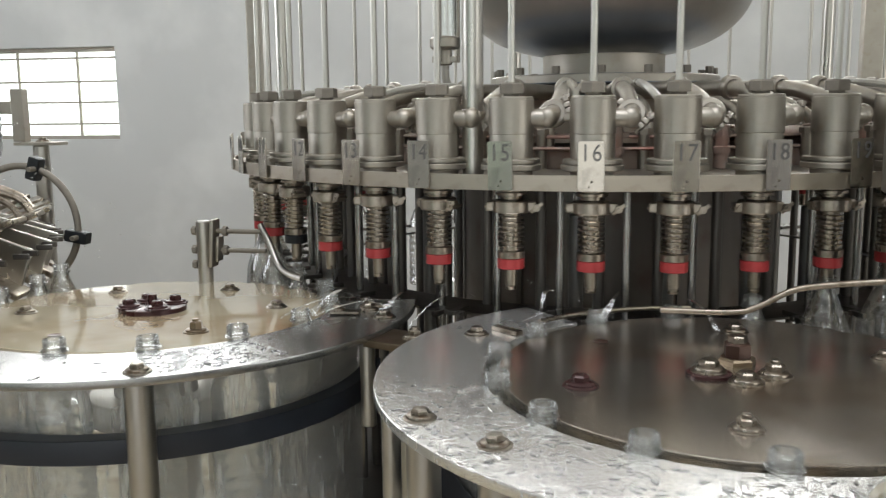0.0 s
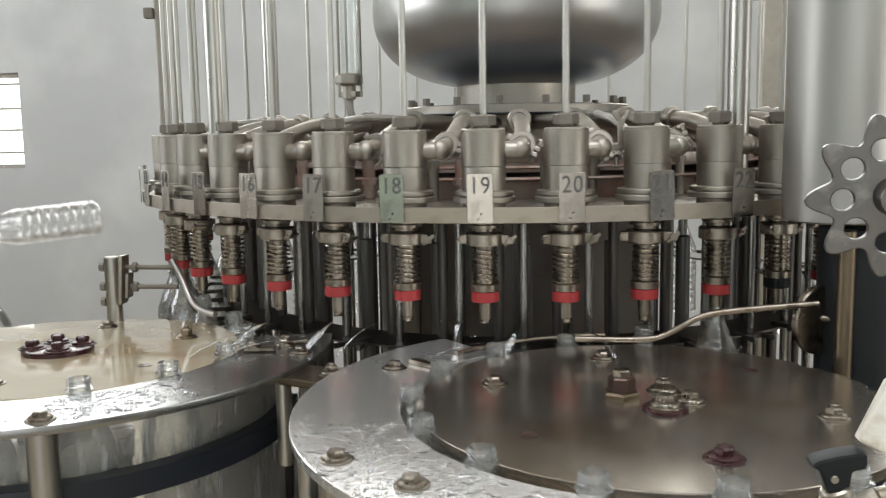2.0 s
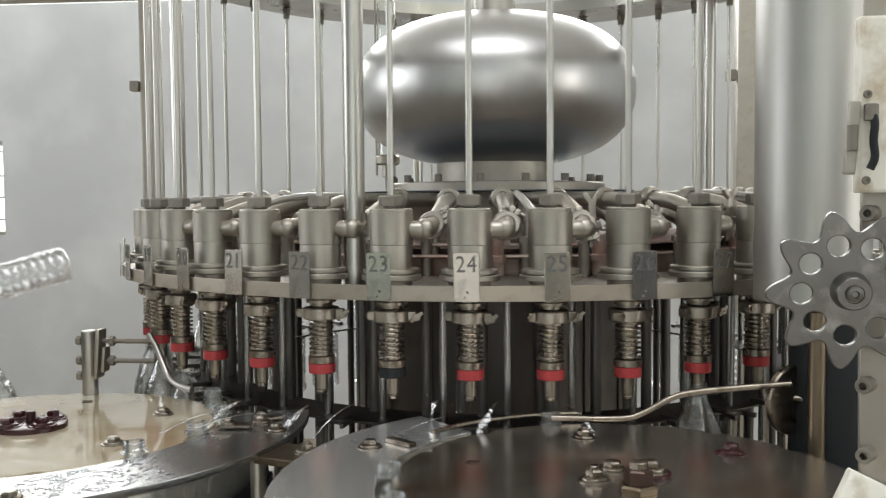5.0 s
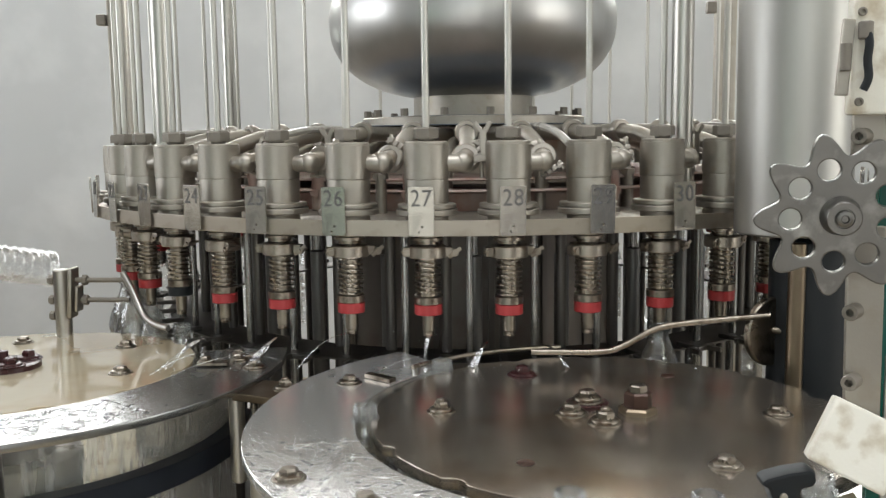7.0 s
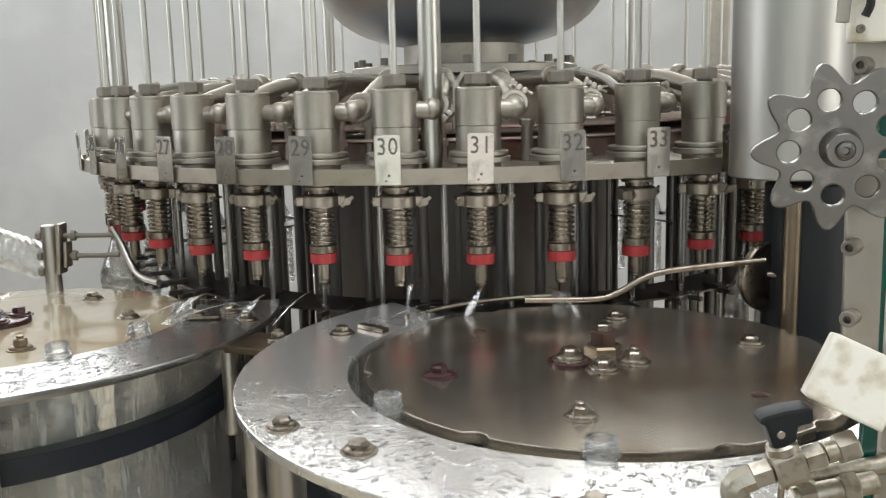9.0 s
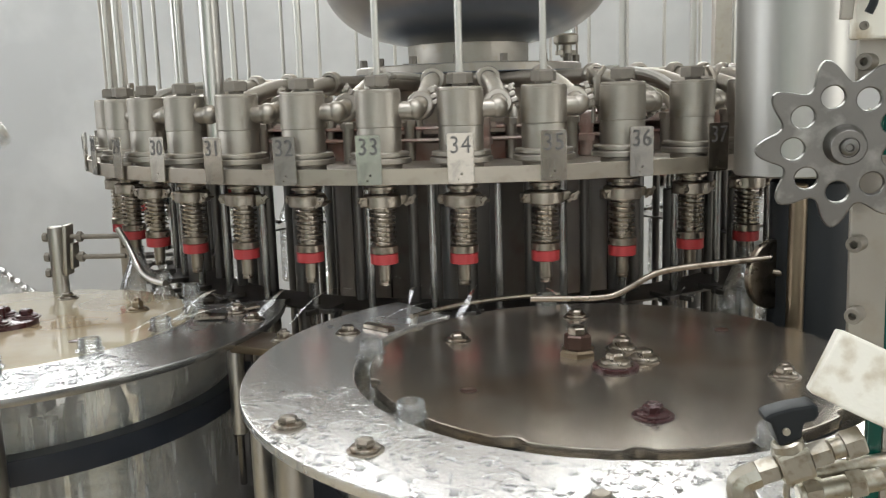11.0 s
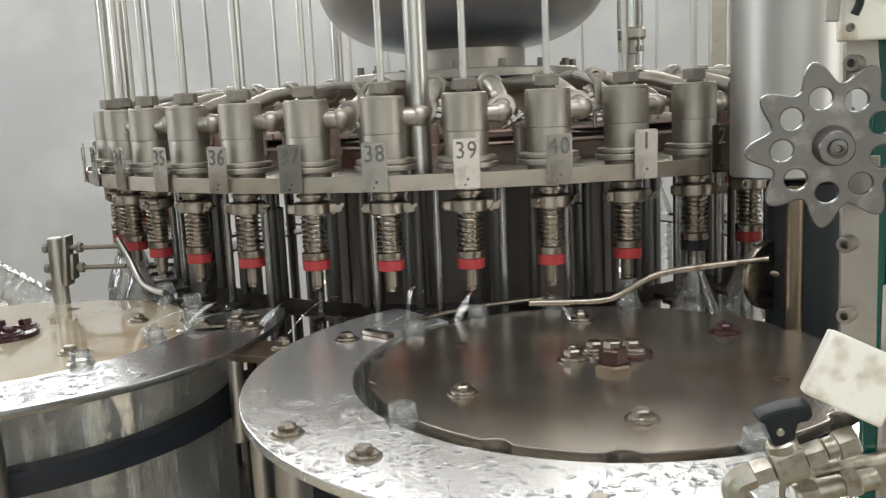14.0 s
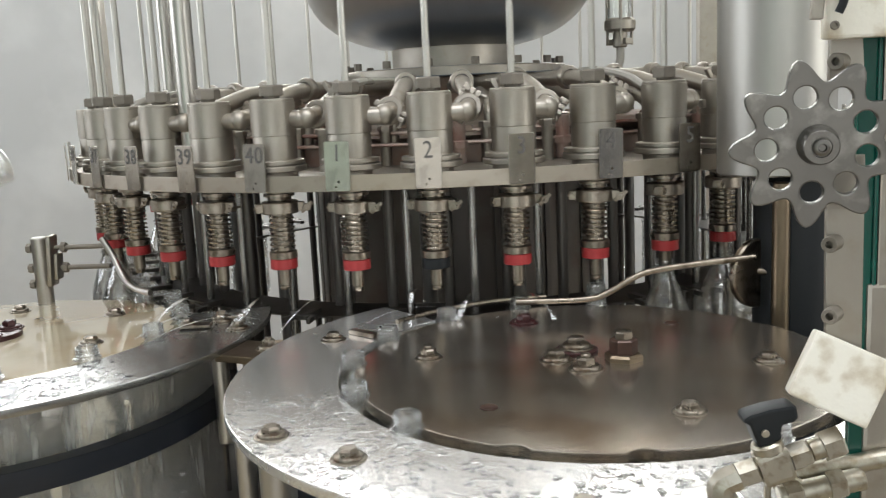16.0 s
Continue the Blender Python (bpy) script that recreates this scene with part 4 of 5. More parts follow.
solid("guide_strip", box(0.046, 0.012, 0.006, None, 0.001), WET_BROWN, pose(-0.1065, -0.832, H + Z_RING + 0.0032, 0, 0, -38), "thin brown-stained steel strip on the guide ring", "guide strip")
guide_plate(*around(*CL, 0.312, -4), 5, "brown-stained guide plate bolted to the ring")
guide_plate(*around(*CL, 0.345, 4), 40, "brown-stained guide plate bolted to the ring")

bridge = thing("bridge_bracket", pose(-0.232, -0.855, H + Z_RING - 0.012, 0, 0, -20), "brown-stained bracket between the guide rings", "bracket")
part("plate", box(0.10, 0.07, 0.010, None, 0.002), BRASS, bridge)
part("bolt", BOLT_STUD, None, bridge, at=pose(0.004, 0.006, 0.005))
part("post", rod(0.018, BASE_TOP - H - Z_RING + 0.012, -0.0052, 18), STEEL, bridge)
rail = thing("neck_rail", pose(0, 0, H), "thin curved steel neck rail over the disc", "rail")
part("bar", tube([(*around(*CF, 0.2875, a), Z_RING + 0.010) for a in range(96, 146, 3)], 0.0036, 8), WET_BROWN, rail)
part("foot", rod(0.004, Z_RING - 0.011, Z_RING + 0.010, 10), STEEL, rail, at=pose(*around(*CF, 0.2875, 143), 0))

# ---- bottle stop by the side wheel ----
stop = thing("bottle_stop", pose(-0.69, -0.49, H), "steel post with two rods and a bent guide bar", "bottle guide")
part("post", rod(0.0135, BASE_TOP - H, 0.027, 20), STEEL, stop)
part("clamp_plate", box(0.008, 0.030, 0.086, pose(0.0205, -0.004, -0.012, 0, 4, 0), 0.0037), MATT_STEEL, stop)
part("clamp_plate", box(0.006, 0.024, 0.044, pose(0.0305, -0.004, -0.022, 0, 4, 0), 0.0028), MATT_STEEL, stop)
for z in (0.009, -0.025):
    part("rod", tube([(-0.02, 0, z), (0.118, -0.004, z)], 0.0042, 10), NUT_STEEL, stop)
    part("nut", hexa(0.008, 0, 0.008), NUT_STEEL, stop, at=pose(-0.022, 0, z, 0, 90, 0))
    part("nut", hexa(0.009, 0, 0.008), NUT_STEEL, stop, at=pose(0.038, -0.002, z, 0, 90, 0))
part("nut", hexa(0.008, 0, 0.008), NUT_STEEL, stop, at=pose(-0.022, 0, -0.052, 0, 90, 0))
part("guide_bar", tube(bend([(0.108, -0.004, 0.022), (0.126, -0.01, -0.006), (0.150, -0.03, -0.047), (0.176, -0.05, -0.058), (0.206, -0.07, -0.060)], 5), 0.0052, 12), STEEL, stop)

# ---- bent guide bar and its round holder beside the column ----
gb = thing("guide_bar", pose(0, 0, H), "bent steel guide bar on a round holder plate", "bottle guide")
part("bar", tube(bend([(0.090, -0.790, -0.044), (0.189, -0.790, -0.045), (0.214, -0.790, -0.035), (0.250, -0.790, -0.013), (0.286, -0.790, -0.006), (0.400, -0.788, 0.004)], 5, 0.45), 0.0041, 10), WET_BROWN, gb)
part("holder_plate", lathe([(0, -0.005), (0.044, -0.005), (0.046, -0.003), (0.046, 0.003), (0.044, 0.005), (0, 0.005)], 40), WET_BROWN, gb, "stained round holder plate", at=pose(0.408, -0.765, -0.022, 0, 90, -58))
part("pin", rod(0.0048, -0.018, 0.030, 14), WET_BROWN, gb, at=pose(0.408, -0.765, -0.020, 0, 90, -35))

# ---- capper column ----
colm = thing("capper_column", pose(0.436, -0.75, 0), "tall brushed steel capper column on a black sleeve", "column")
part("sleeve", rod(0.053, BASE_TOP, H + 0.106, 40), BLACK, colm, "black sleeve", at=pose(0.027, 0, 0))
part("shaft", rod(0.011, H - 0.20, H + 0.10, 18), BRASS, colm, "brass-coloured shaft", at=pose(-0.007, -0.048, 0))
part("casing", rod(0.0735, H + 0.108, 3.0, 72, None, None, 0.03), COLUMN_STEEL, colm)

caph = thing("bottle_capper", pose(0.560, -0.62, 0), "capping spindle with stained steel rings", "capping machine")
part("spindle", rod(0.030, BASE_TOP, H + 0.09, 28), WET_BROWN, caph)
for z, r, mat in ((-0.060, 0.046, WET_BROWN), (-0.022, 0.050, STEEL), (0.012, 0.046, WET_BROWN), (0.048, 0.052, STEEL)):
    part("ring", lathe([(0.0305, z), (r - 0.003, z), (r, z + 0.003), (r, z + 0.021), (r - 0.003, z + 0.024), (0.0305, z + 0.024)], 36), mat, caph, at=pose(0, 0, H))

# ---- near fittings on the capper's guard ----
NY = -1.42


def star_outline(teeth, r_tip, r_root, n=14):
    """Rounded teeth with rounded valleys between them."""
    out = []
    for i in range(teeth * n):
        a = 360 / (teeth * n) * i
        w = 0.5 + 0.5 * math.cos(radians(a * teeth))
        out.append(around(0, 0, r_root + (r_tip - r_root) * w ** 1.12, a))
    return out


KNOB_AT = pose(0.2435, NY, H + 0.1885, 90, 0, 0) @ pose(0, 0, 0, 4, -10, 0)
knob = thing("star_handwheel", KNOB_AT, "grey cast star handwheel with nine teeth and holes", "handwheel")
part("wheel", mesh_of(slab(star_outline(9, 0.0488, 0.0352), -0.0035, 0.0025, [circle(*around(0, 0, 0.0277, 40 * i + 1), 0.0064, 24) for i in range(9)], 0.0009), "wheel", CAST, 35), None, knob, at=pose(0, 0, 0, 0, 0, 24))
part("boss", lathe([(0, 0.002), (0.0118, 0.002), (0.0112, 0.004), (0.0100, 0.0135), (0.0092, 0.0145), (0.0058, 0.0145), (0.0055, 0.0135), (0.0050, 0.0135), (0.0046, 0.0165), (0.0036, 0.0172), (0.0024, 0.0172), (0.0018, 0.0155), (0, 0.0155)], 32), CAST, knob)
part("spindle", rod(0.007, -0.06, -0.003, 16), STEEL, knob)

gd = thing("guard_bracket", pose(0.25, NY, H), "drilled steel bracket strips with socket screws", "bracket")
for outline in (((0.0065, 0.350), (0.0265, 0.350), (0.0265, 0.420), (0.0065, 0.420)), ((0.0065, 0.2215), (0.0120, 0.2210), (0.0265, 0.2290), (0.0250, 0.2490), (0.0065, 0.2490)),
                ((0.0080, 0.055), (0.0300, 0.050), (0.0285, 0.180), (0.0140, 0.180), (0.0065, 0.150))):
    strip = slab(outline, -0.002, 0.002, bevel=0.0007)
    bmesh.ops.transform(strip, matrix=pose(0, 0.020, 0, 90, 0, 0), verts=strip.verts)
    part("strip", strip, MATT_STEEL, gd)
scr = lathe([(0.0024, 0.006), (0.0024, 0.0115), (0.0045, 0.0115), (0.0050, 0.0108), (0.0050, 0.0)], 20)
scr = mesh_of(lathe([(0.0024, 0.006), (0, 0.006)], 20, scr), "socket_screw", NUT_STEEL)
for x, z in ((0.0135, 0.385), (0.0135, 0.2345), (0.0125, 0.128), (0.0135, 0.0842)):
    part("socket_screw", scr, None, gd, at=pose(x, 0.0185, z, 90, 0, -38))
gp = thing("green_panel", pose(0.3235, NY + 0.030, H + 0.09), "green tinted acrylic guard panel with a pale steel cover strip", "panel")
part("sheet", box(0.011, 0.006, 0.42, pose(-0.0410, 0, 0), 0.001), GREEN, gp)
part("edge_strip", box(0.0025, 0.009, 0.42, pose(-0.0344, 0, 0), 0.0008), GREEN, gp)
part("cover_strip", box(0.070, 0.007, 0.42, pose(0.0024, -0.001, 0), 0.0012), MATT_STEEL, gp, "pale dull steel cover strip")
wp = thing("white_plate", pose(0.307, NY + 0.010, H + 0.300), "grimy white hinge plate with a black latch", "plate")
part("plate", box(0.116, 0.010, 0.106, None, 0.002), WHITE, wp)
part("latch", tube(bend([(-0.0525, -0.010, -0.004), (-0.0510, -0.012, -0.012), (-0.0520, -0.011, -0.022), (-0.0505, -0.012, -0.032), (-0.0535, -0.011, -0.039)], 4), 0.0024, 10), BLACK, wp, "greasy black latch")
part("latch_leaf", box(0.007, 0.004, 0.044, pose(-0.0625, -0.006, -0.020, 0, 4, 0), 0.001), MATT_STEEL, wp)
part("latch_knuckle", rod(0.0032, -0.028, -0.012, 12, None, pose(-0.0632, -0.009, 0)), NUT_STEEL, wp)
part("latch_knuckle", rod(0.0042, -0.006, 0.004, 12, None, pose(-0.0525, -0.009, -0.004)), NUT_STEEL, wp)
for z in (0.006, -0.0455):
    part("screw_hole", scr, None, wp, at=pose(-0.0535, -0.0045, z, 90, 0, 0) @ Matrix.Diagonal((0.5, 0.5, 0.2, 1)))

blk = thing("sensor_block", pose(0.2586, -1.4216, H + 0.0500, 0, 0, -20) @ pose(0, 0, 0, 0, 23, 0) @ pose(0, 0, 0, -14, 0, 0), "grimy white plastic sensor block", "sensor")
part("housing", box(0.046, 0.030, 0.0415, None, 0.0018), WHITE, blk)

val = thing("ball_valve", pose(0.2190, NY - 0.008, H - 0.0005, 0, -19, 0), "small nickel ball valve with a black lever", "valve")
part("body", box(0.020, 0.017, 0.020, None, 0.003), NICKEL, val)
part("bonnet", rod(0.0095, 0.008, 0.0155, 20), NICKEL, val)
lev = slab([(-0.0062, 0.0158), (0.0078, 0.0158), (0.0092, 0.0200), (0.0118, 0.0245), (0.0185, 0.0238), (0.0215, 0.0262), (0.0222, 0.0320), (0.0200, 0.0342), (0.0070, 0.0366), (-0.0050, 0.0372), (-0.0088, 0.0362), (-0.0092, 0.0335), (-0.0068, 0.0310)], -0.0078, 0.0078, (), 0.0020)
bmesh.ops.transform(lev, matrix=pose(0, 0, 0, 90, 0, 0), verts=lev.verts)
part("lever", lev, BLACK, val, "black plastic lever")
part("lever_screw", rod(0.0024, 0, 0.0020, 10, None, pose(0, -0.0080, 0.024, 90, 0, 0)), NICKEL, val)
for x0, r0, x1 in ((0.010, 0.0085, 0.022), (-0.022, 0.0085, -0.010)):
    part("hex_nut", hexa(r0, 0, x1 - x0, None, pose(x0, 0, 0, 0, 90, 0)), NICKEL, val)
part("tail", rod(0.0065, 0, 0.012, 18, None, pose(0.022, 0, 0, 0, 90, 0)), NICKEL, val)
part("hex_nut", hexa(0.0098, 0, 0.012, None, pose(0.030, 0, 0, 0, 90, 0)), NICKEL, val)
elb = tube(bend([(-0.022, 0, 0), (-0.036, 0, -0.001), (-0.034, -0.002, -0.024)], 5), 0.0085, 8)
part("elbow", elb, NICKEL, val)
val2 = thing("pipe_union", pose(0.252, NY + 0.004, H - 0.022, 0, -12, 0), "small nickel pipe union", "fitting")
part("barrel", rod(0.007, -0.026, 0.026, 20, None, pose(0, 0, 0, 0, 90, 0)), NICKEL, val2)
for x in (-0.022, 0.004):
    part("hex_nut", hexa(0.0095, 0, 0.010, None, pose(x, 0, 0, 0, 90, 0)), NICKEL, val2)
part("ring", tube([(0.011 * math.cos(i * 0.524) - 0.022, 0, 0.011 * math.sin(i * 0.524) + 0.002) for i in range(12)], 0.0022, 8, None, True), NICKEL, val2)
arm = thing("fitting_arm", pose(0.345, NY + 0.02, H - 0.04), "stainless bracket arm that carries the fittings", "bracket")
part("arm", box(0.12, 0.03, 0.36, pose(0, 0.02, -0.04), 0.003), MATT_STEEL, arm)
part("stand", box(0.05, 0.03, H - 0.04 - 0.22 , pose(0, 0.02, -0.22 - (H - 0.04 - 0.22) / 2), 0.003), MATT_STEEL, arm)
part("bracket_pipe", rod(0.006, -0.06, 0.06, 14, None, pose(-0.060, 0.0, 0.027, 0, 80, 0)), NICKEL, arm)

END = AC + 90 + 238
CS = around(*CF, RS + 0.20, END)
CAPPER_STAR = thing("capper_star_wheel", pose(*CS, H + Z_RING), "wet steel star wheel disc under the capper", "star wheel")
part("disc", lathe([(0, -0.008), (0.190, -0.008), (0.190, 0.0), (0, 0.0)], 60), SIDE_PLATE, CAPPER_STAR)
part("shaft", rod(0.05, BASE_TOP - H - Z_RING, -0.0082, 24), STEEL, CAPPER_STAR)

solid("tie_rod", tube([(-0.4698, -0.2950, 0.0), (-0.3695, -0.4475, 0.0)], 0.0035, 8), WHITE, pose(0, 0, BASE_TOP + 0.0035), "thin pale rod lying on the wet table", "rod")


# ---- rinser beside the side wheel ----
def rinser():
    r = thing("bottle_rinser", pose(*RC, H), "rotary bottle rinser with a wheel of steel grippers", "rinser")
    part("drum", lathe([(0, -0.459), (0.40, -0.459), (0.40, -0.12), (0.52, -0.10), (0.56, -0.06), (0.56, -0.03), (0.40, 0.0), (0.0, 0.02)], 60), MATT_STEEL, r)
    part("pipe_ring", tube([(*around(0, 0, 0.50, 12 * i), 0.03) for i in range(30)], 0.022, 10, None, True), STEEL, r)
    grip = mesh_of(merge(box(0.15, 0.060, 0.010, pose(0.615, 0, 0.012, 0, -20, 0), 0.003), box(0.10, 0.062, 0.012, pose(0.640, 0, -0.070, 0, 30, 0), 0.003)), "gripper", WET_BROWN)
    web = mesh_of(box(0.13, 0.009, 0.085, pose(0.620, 0.022, -0.035, 0, 20, 0), 0.003), "web", STEEL)
    lever = mesh_of(tube(bend([(0.50, 0, 0.04), (0.56, 0.02, 0.075), (0.63, 0.01, 0.06), (0.655, 0, 0.02)], 4), 0.0065, 8), "lever", WET_BROWN)
    roller = mesh_of(rod(0.016, -0.012, 0.012, 16, None, pose(0.552, -0.018, 0.050, 90, 0, 0)), "roller", NUT_STEEL)
    fing = mesh_of(box(0.028, 0.006, 0.010, pose(0.692, 0, -0.024), 0.002), "finger", DARK_STEEL)
    for i in range(40):
        p = part("gripper", grip, None, r, at=pose(0, 0, 0, 0, 0, 9 * i + 3))
        part("web", web, None, p)
        part("lever", lever, None, p)
        part("roller", roller, None, p)
        for y in (-0.018, 0.018):
            part("finger", fing, None, p, at=pose(0, y, 0))
    return r


RINSER = rinser()
rr = thing("flip_rail", pose(*RC, H), "curved steel rail with black clamps round the rinser", "rail")
HX, HY, HZ, HR = -1.113 - RC[0], -0.40 - RC[1], 0.001, 0.117
pts = [(HX - 0.30, HY, HZ + HR * 1.10), (HX - 0.12, HY, HZ + HR * 1.06)] + [(HX - HR * math.cos(radians(a)), HY, HZ + HR * math.sin(radians(a))) for a in range(66, 238, 6)]
part("rail", tube(pts, 0.0068, 12), NUT_STEEL, rr)
for a in (107, 190):
    p = Vector((HX - HR * math.cos(radians(a)), HY, HZ + HR * math.sin(radians(a))))
    part("clamp", box(0.046, 0.026, 0.024, pose(p.x, p.y, p.z, 0, a - 180, 0), 0.005), BLACK, rr, "black plastic clamp")
    part("clamp_bolt", rod(0.0050, -0.026, 0.026, 10, None, pose(p.x + 0.006, p.y - 0.004, p.z, 90, 0, 0)), NUT_STEEL, rr)
part("post", rod(0.010, BASE_TOP - H, pts[-1][2] + 0.002, 14), STEEL, rr, at=pose(pts[-1][0], pts[-1][1], 0))
rs = thing("rinser_stand", pose(-1.215, -0.18, H), "steel stand with a flat plate and square bars", "stand")
part("post", rod(0.017, BASE_TOP - H, 0.150, 20), STEEL, rs)
part("plate", box(0.10, 0.05, 0.007, pose(0, 0, 0.1535), 0.001), MATT_STEEL, rs)
part("bolt", BOLT, None, rs, at=pose(0.005, 0, 0.157))
part("upright", box(0.030, 0.022, 0.115, pose(-0.045, 0.0, 0.215), 0.003), MATT_STEEL, rs)
part("cross_bar", box(0.10, 0.020, 0.028, pose(-0.11, 0.0, 0.232), 0.003), MATT_STEEL, rs)


# ---- bottles ----
def bottle_mesh():
    """Origin under the neck's support ring; thin-walled and open at the mouth."""
    out = [(0.0112, 0.0155), (0.0124, 0.0155), (0.0128, 0.0150)]
    for k in range(3):
        z = 0.0138 - 0.0032 * k
        out += [(0.0128, z), (0.0139, z - 0.0007), (0.0139, z - 0.0013), (0.0128, z - 0.0020)]
    out += [(0.0128, 0.0034), (0.0146, 0.0032), (0.0146, 0.0025), (0.0128, 0.0022), (0.0165, 0.0016), (0.0165, 0.0002), (0.0130, 0.0)]
    body = [(0.0132, -0.006), (0.0165, -0.016), (0.0235, -0.032), (0.0310, -0.050), (0.0365, -0.066), (0.0385, -0.078)]
    z = -0.082
    for k in range(8):
        body += [(0.0385, z), (0.0388, z - 0.004), (0.0366, z - 0.0085), (0.0366, z - 0.0115), (0.0388, z - 0.016)]
        z -= 0.0185
    body += [(0.0388, -0.236), (0.0370, -0.243), (0.0300, -0.2455), (0.0200, -0.2400), (0, -0.2360)]
    bm = lathe(out + body, 28)
    lathe([(0.0112, 0.0155), (0.0114, 0.0), (0.0118, -0.007), (0.0150, -0.0155)], 28, bm)
    me = mesh_of(bm, "bottle", PET, 60)
    me.materials.append(PET_BODY)
    for p in me.polygons:
        p.material_index = 1 if p.center.z < -0.010 else 0
    return me


BOTTLE = bottle_mesh()
A_IN = -(AL + 90 + 360 - 180) * RS / R      # carousel degrees before loading at which a bottle reaches the side wheel


def smooth(x):
    x = min(1.0, max(0.0, x))
    return x * x * (3 - 2 * x)


# degrees by which single grippers turn early or late
UNEVEN = {28: -11, 29: -3, 32: 9, 37: -7, 46: 4, 47: 18, 50: -20}


def bottle_pose(k, t):
    """Where bottle k is at t: rinser, side wheel, carousel, front wheel, capper."""
    a = SPIN * t - PITCH * k + PHI + AL
    zr = H + Z_RING + 0.0006
    if a < A_IN:
        th = A_IN - a
        swing = 90 - 8.3 * (a + 139.3) + UNEVEN.get(k, 0)
        swing = min(90.0, max(-90.0, swing))
        th_c = min(th, 355.0)
        e = Vector((math.cos(radians(swing)), 0, math.sin(radians(swing))))
        n = Vector((-math.sin(radians(swing)), 0, math.cos(radians(swing))))
        off = e * 0.070 + n * 0.040
        local = Vector((0.68 + off.x, 0, zr + 0.070 + off.z))
        m = pose(*RC, 0, 0, 0, th_c) @ Matrix.Translation(local) @ pose(0, 0, 0, 0, -(swing + 90), 0)
        if th > th_c:      # queue before the rinser
            m = Matrix.Translation((-(th - th_c) * radians(1) * R * 0.2, (th - th_c) * radians(1) * R, 0)) @ m
        return m
    if a < 0:
        ang = AL + 90 + a * RATIO
        return pose(*around(*CL, RS, ang), zr, 0, 0, ang)
    travel = 360 - AC + AL
    if a < travel:
        lift = 0.041 * smooth(a / 16) * smooth((travel - a) / 22)
        ang = AL - 90 - a
        return pose(*around(0, 0, R, ang), zr + lift, 0, 0, ang)
    b = (a - travel) * RATIO
    if b < 238:
        ang = AC + 90 + b
        return pose(*around(*CF, RS, ang), zr, 0, 0, ang)
    end = AC + 90 + 238
    cx, cy = around(*CF, RS + 0.20, end)
    c = (b - 238) * RS / 0.20
    ang = end + 180 - c
    return pose(*around(cx, cy, 0.20, ang), zr, 0, 0, ang)


MISSING = {-17, -16, -14, -12, -11, -9, -7, -6, -4, -3, 24, 25, 26, 27}
BOTTLES = {}
for k in range(-33, 54):
    if k in MISSING:
        continue
    BOTTLES[k] = thing("bottle", bottle_pose(k, 0.0), "clear ribbed plastic bottle without a cap, held by its neck", "bottle", "bottles on the line", data=BOTTLE)


# ---- water thrown off the bottles and nozzles ----
def stream(p0, p1, p2, r0, r1, flat=1.0, n=12):
    """A tapering arc of water, flattened across when it is a sheet."""
    p0, p1, p2 = Vector(p0), Vector(p1), Vector(p2)
    bm = bmesh.new()
    rings = []
    for i in range(n + 1):
        s = i / n
        c = p0.lerp(p1, s).lerp(p1.lerp(p2, s), s)
        r = (r0 + (r1 - r0) * s) * (1 + 0.22 * math.sin(9 * s + 40 * p0.x))
        rings.append([bm.verts.new(c + Vector((r * math.cos(k * 0.7854), r * flat * 0.3 * math.sin(k * 0.7854), r * 0.25 * math.sin(k * 0.7854)))) for k in range(8)])
    for a, b in zip(rings, rings[1:]):
        for k in range(8):
            bm.faces.new((a[k], a[(k + 1) % 8], b[(k + 1) % 8], b[k]))
    bm.faces.new(rings[0][::-1])
    bm.faces.new(rings[-1])
    return bm


def ball(bm, c, r):
    bmesh.ops.create_icosphere(bm, subdivisions=1, radius=r, matrix=Matrix.Translation(c))


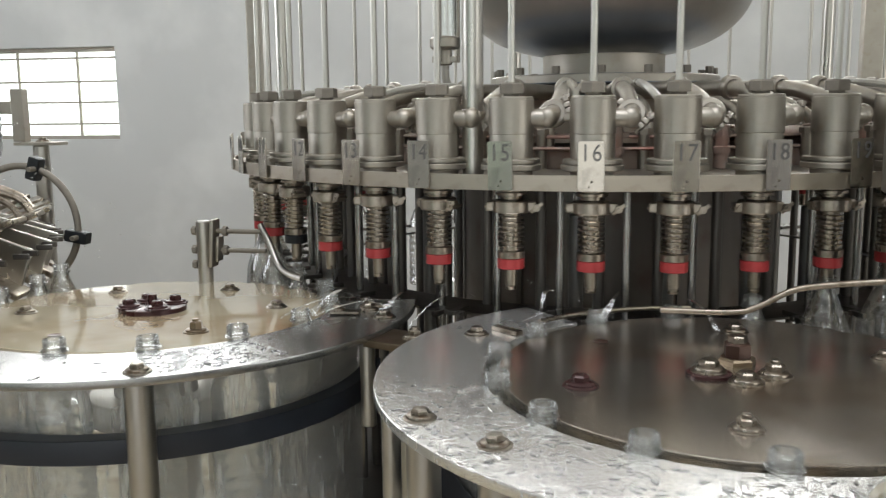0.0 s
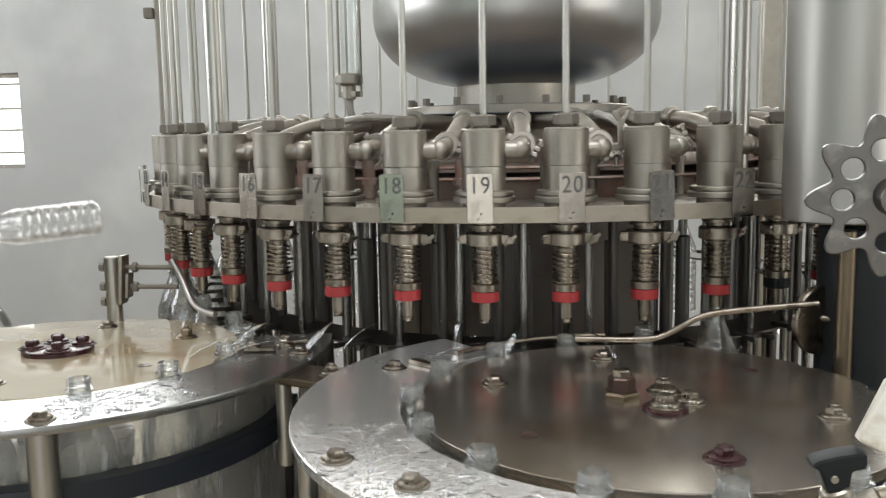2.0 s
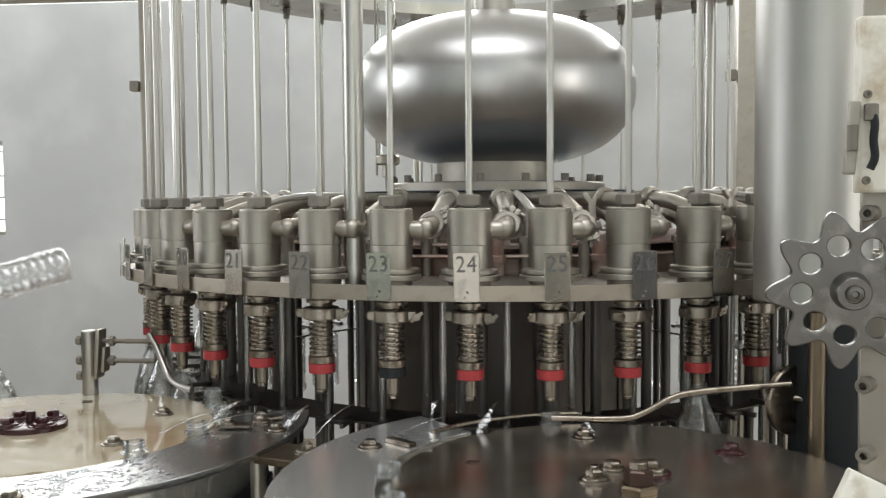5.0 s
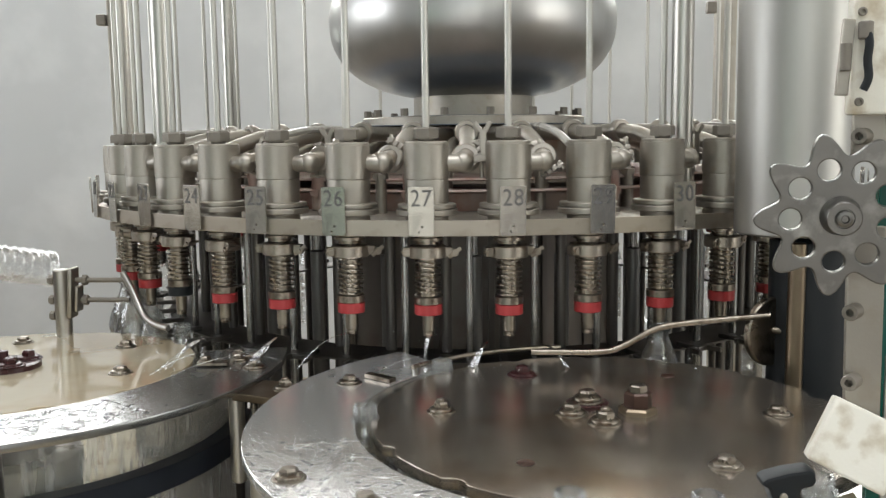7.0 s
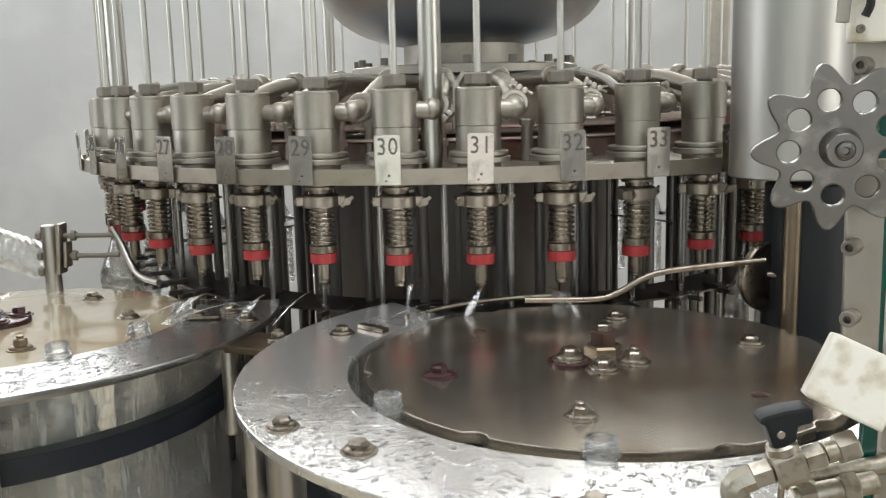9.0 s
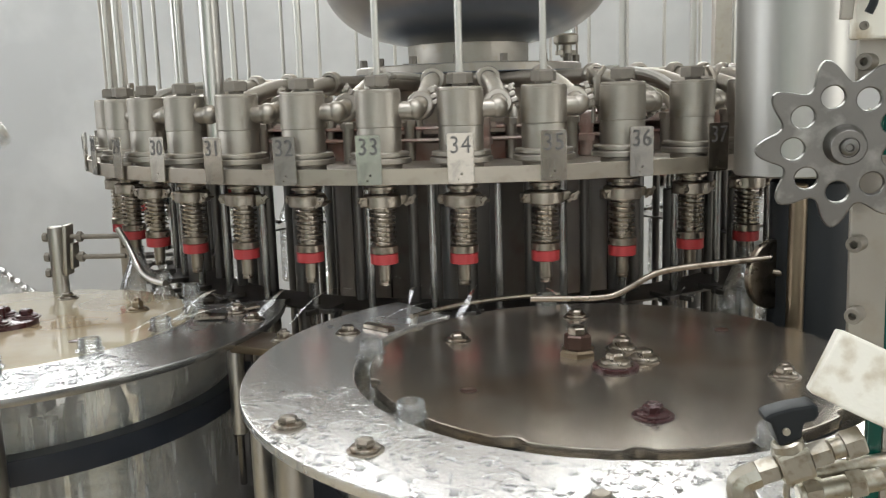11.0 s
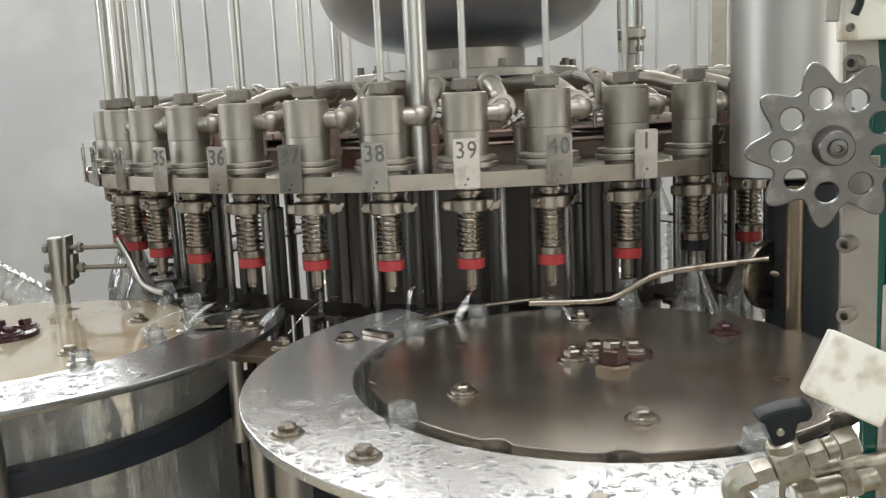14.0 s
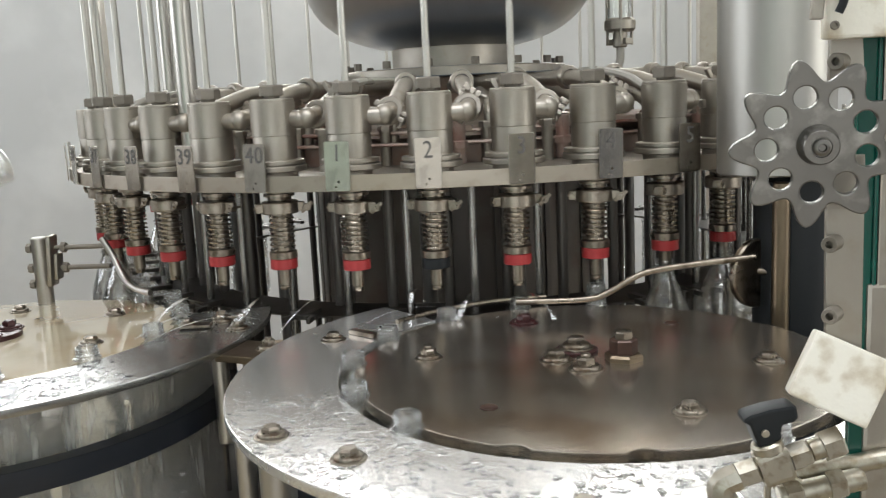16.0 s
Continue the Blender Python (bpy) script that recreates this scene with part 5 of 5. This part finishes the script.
def water():
    arcs = (((-0.300, -0.735, -0.058), (-0.36, -0.77, -0.020), (-0.43, -0.80, -0.066), 0.0010, 0.0014),
            ((-0.255, -0.745, -0.060), (-0.31, -0.77, -0.030), (-0.395, -0.80, -0.067), 0.0010, 0.0012),
            ((0.020, -0.745, -0.060), (-0.05, -0.765, -0.035), (-0.11, -0.80, -0.068), 0.0008, 0.0012),
            ((-0.355, -0.735, -0.034), (-0.372, -0.75, -0.036), (-0.398, -0.77, -0.066), 0.0020, 0.0062),
            ((-0.262, -0.735, -0.036), (-0.270, -0.75, -0.040), (-0.294, -0.77, -0.068), 0.0015, 0.0070),
            ((-0.150, -0.730, -0.038), (-0.190, -0.76, -0.010), (-0.232, -0.80, -0.066), 0.0009, 0.0012),
            ((-0.052, -0.732, -0.028), (-0.066, -0.75, -0.018), (-0.064, -0.77, -0.070), 0.0022, 0.0030),
            ((0.028, -0.732, -0.034), (0.022, -0.75, -0.036), (0.005, -0.77, -0.069), 0.0012, 0.0060),
            ((0.110, -0.735, -0.040), (0.130, -0.76, -0.030), (0.150, -0.79, -0.068), 0.0009, 0.0034))
    made = []
    for p0, p1, p2, r0, r1 in arcs:
        made.append(solid("water_jet", stream(p0, p1, p2, r0 * 1.1, r1), SPLASH, pose(0, 0, H), "thin arc of splashing clear water", "water", "water jets"))
    rng = random.Random(12)
    bm = bmesh.new()
    for _ in range(110):
        c = Vector((rng.uniform(-1.30, -0.86), rng.uniform(-0.75, -0.35), rng.uniform(-0.05, 0.22)))
        ball(bm, c, rng.uniform(0.0008, 0.0020))
    for cx, cy in ((-0.40, -0.80), (-0.29, -0.80), (-0.06, -0.80), (0.01, -0.79), (0.30, -0.74)):
        for _ in range(16):
            c = Vector((cx + rng.gauss(0, 0.022), cy + rng.gauss(0, 0.02), Z_RING + 0.004 + abs(rng.gauss(0, 0.022))))
            ball(bm, c, rng.uniform(0.0005, 0.0014))
    spray = solid("spray", bm, SPLASH, pose(0, 0, H), "flying droplets of clear water", "water", kind="stuff")
    return made, spray


JETS, SPRAY = water()


# ---- what moves ----
JOGS = ((2.10, 0.25), (2.70, 0.25), (4.00, 0.25), (6.33, 0.22), (8.10, 0.25), (11.20, 0.25), (13.70, 0.30), (14.30, 0.50), (14.93, 0.28))


def knob_pose(t):
    """The star handwheel is pushed on by one tooth each time."""
    return KNOB_AT @ pose(0, 0, 0, 0, 0, -40 * sum(smooth((t - t0) / d) for t0, d in JOGS))


def motions():
    steps = [round(0.2 * i, 3) for i in range(81)]
    walk(CAROUSEL, [(t, pose(0, 0, H, 0, 0, -SPIN * t)) for t in steps])
    walk(FRONT_STAR, [(t, pose(*CF, H + Z_RING - SUNK_FRONT, 0, 0, SPIN * RATIO * t)) for t in steps])
    walk(SIDE_STAR, [(t, pose(*CL, H + Z_RING - SUNK_SIDE, LEAN, 0, 0) @ pose(0, 0, 0, 0, 0, SPIN * RATIO * t)) for t in steps])
    walk(CAPPER_STAR, [(t, pose(*CS, H + Z_RING, 0, 0, -SPIN * R / 0.20 * t)) for t in steps])
    walk(RINSER, [(t, pose(*RC, H, 0, 0, -SPIN * t)) for t in steps])
    walk(knob, [(round(0.1 * i, 3), knob_pose(0.1 * i)) for i in range(161)])
    for k, ob in BOTTLES.items():
        walk(ob, [(t, bottle_pose(k, t)) for t in steps])
    walk(SPRAY, [(t, pose(0.01 * math.sin(1.7 * t), 0.01 * math.cos(1.3 * t), H + 0.008 * math.sin(2.3 * t))) for t in steps])
    for i, ob in enumerate(JETS):
        walk(ob, [(t, pose(0.012 * math.sin(2.1 * t + i), 0.006 * math.sin(3.3 * t + 2 * i), H - 0.004 + 0.004 * math.sin(5 * t + i))) for t in steps])


motions()
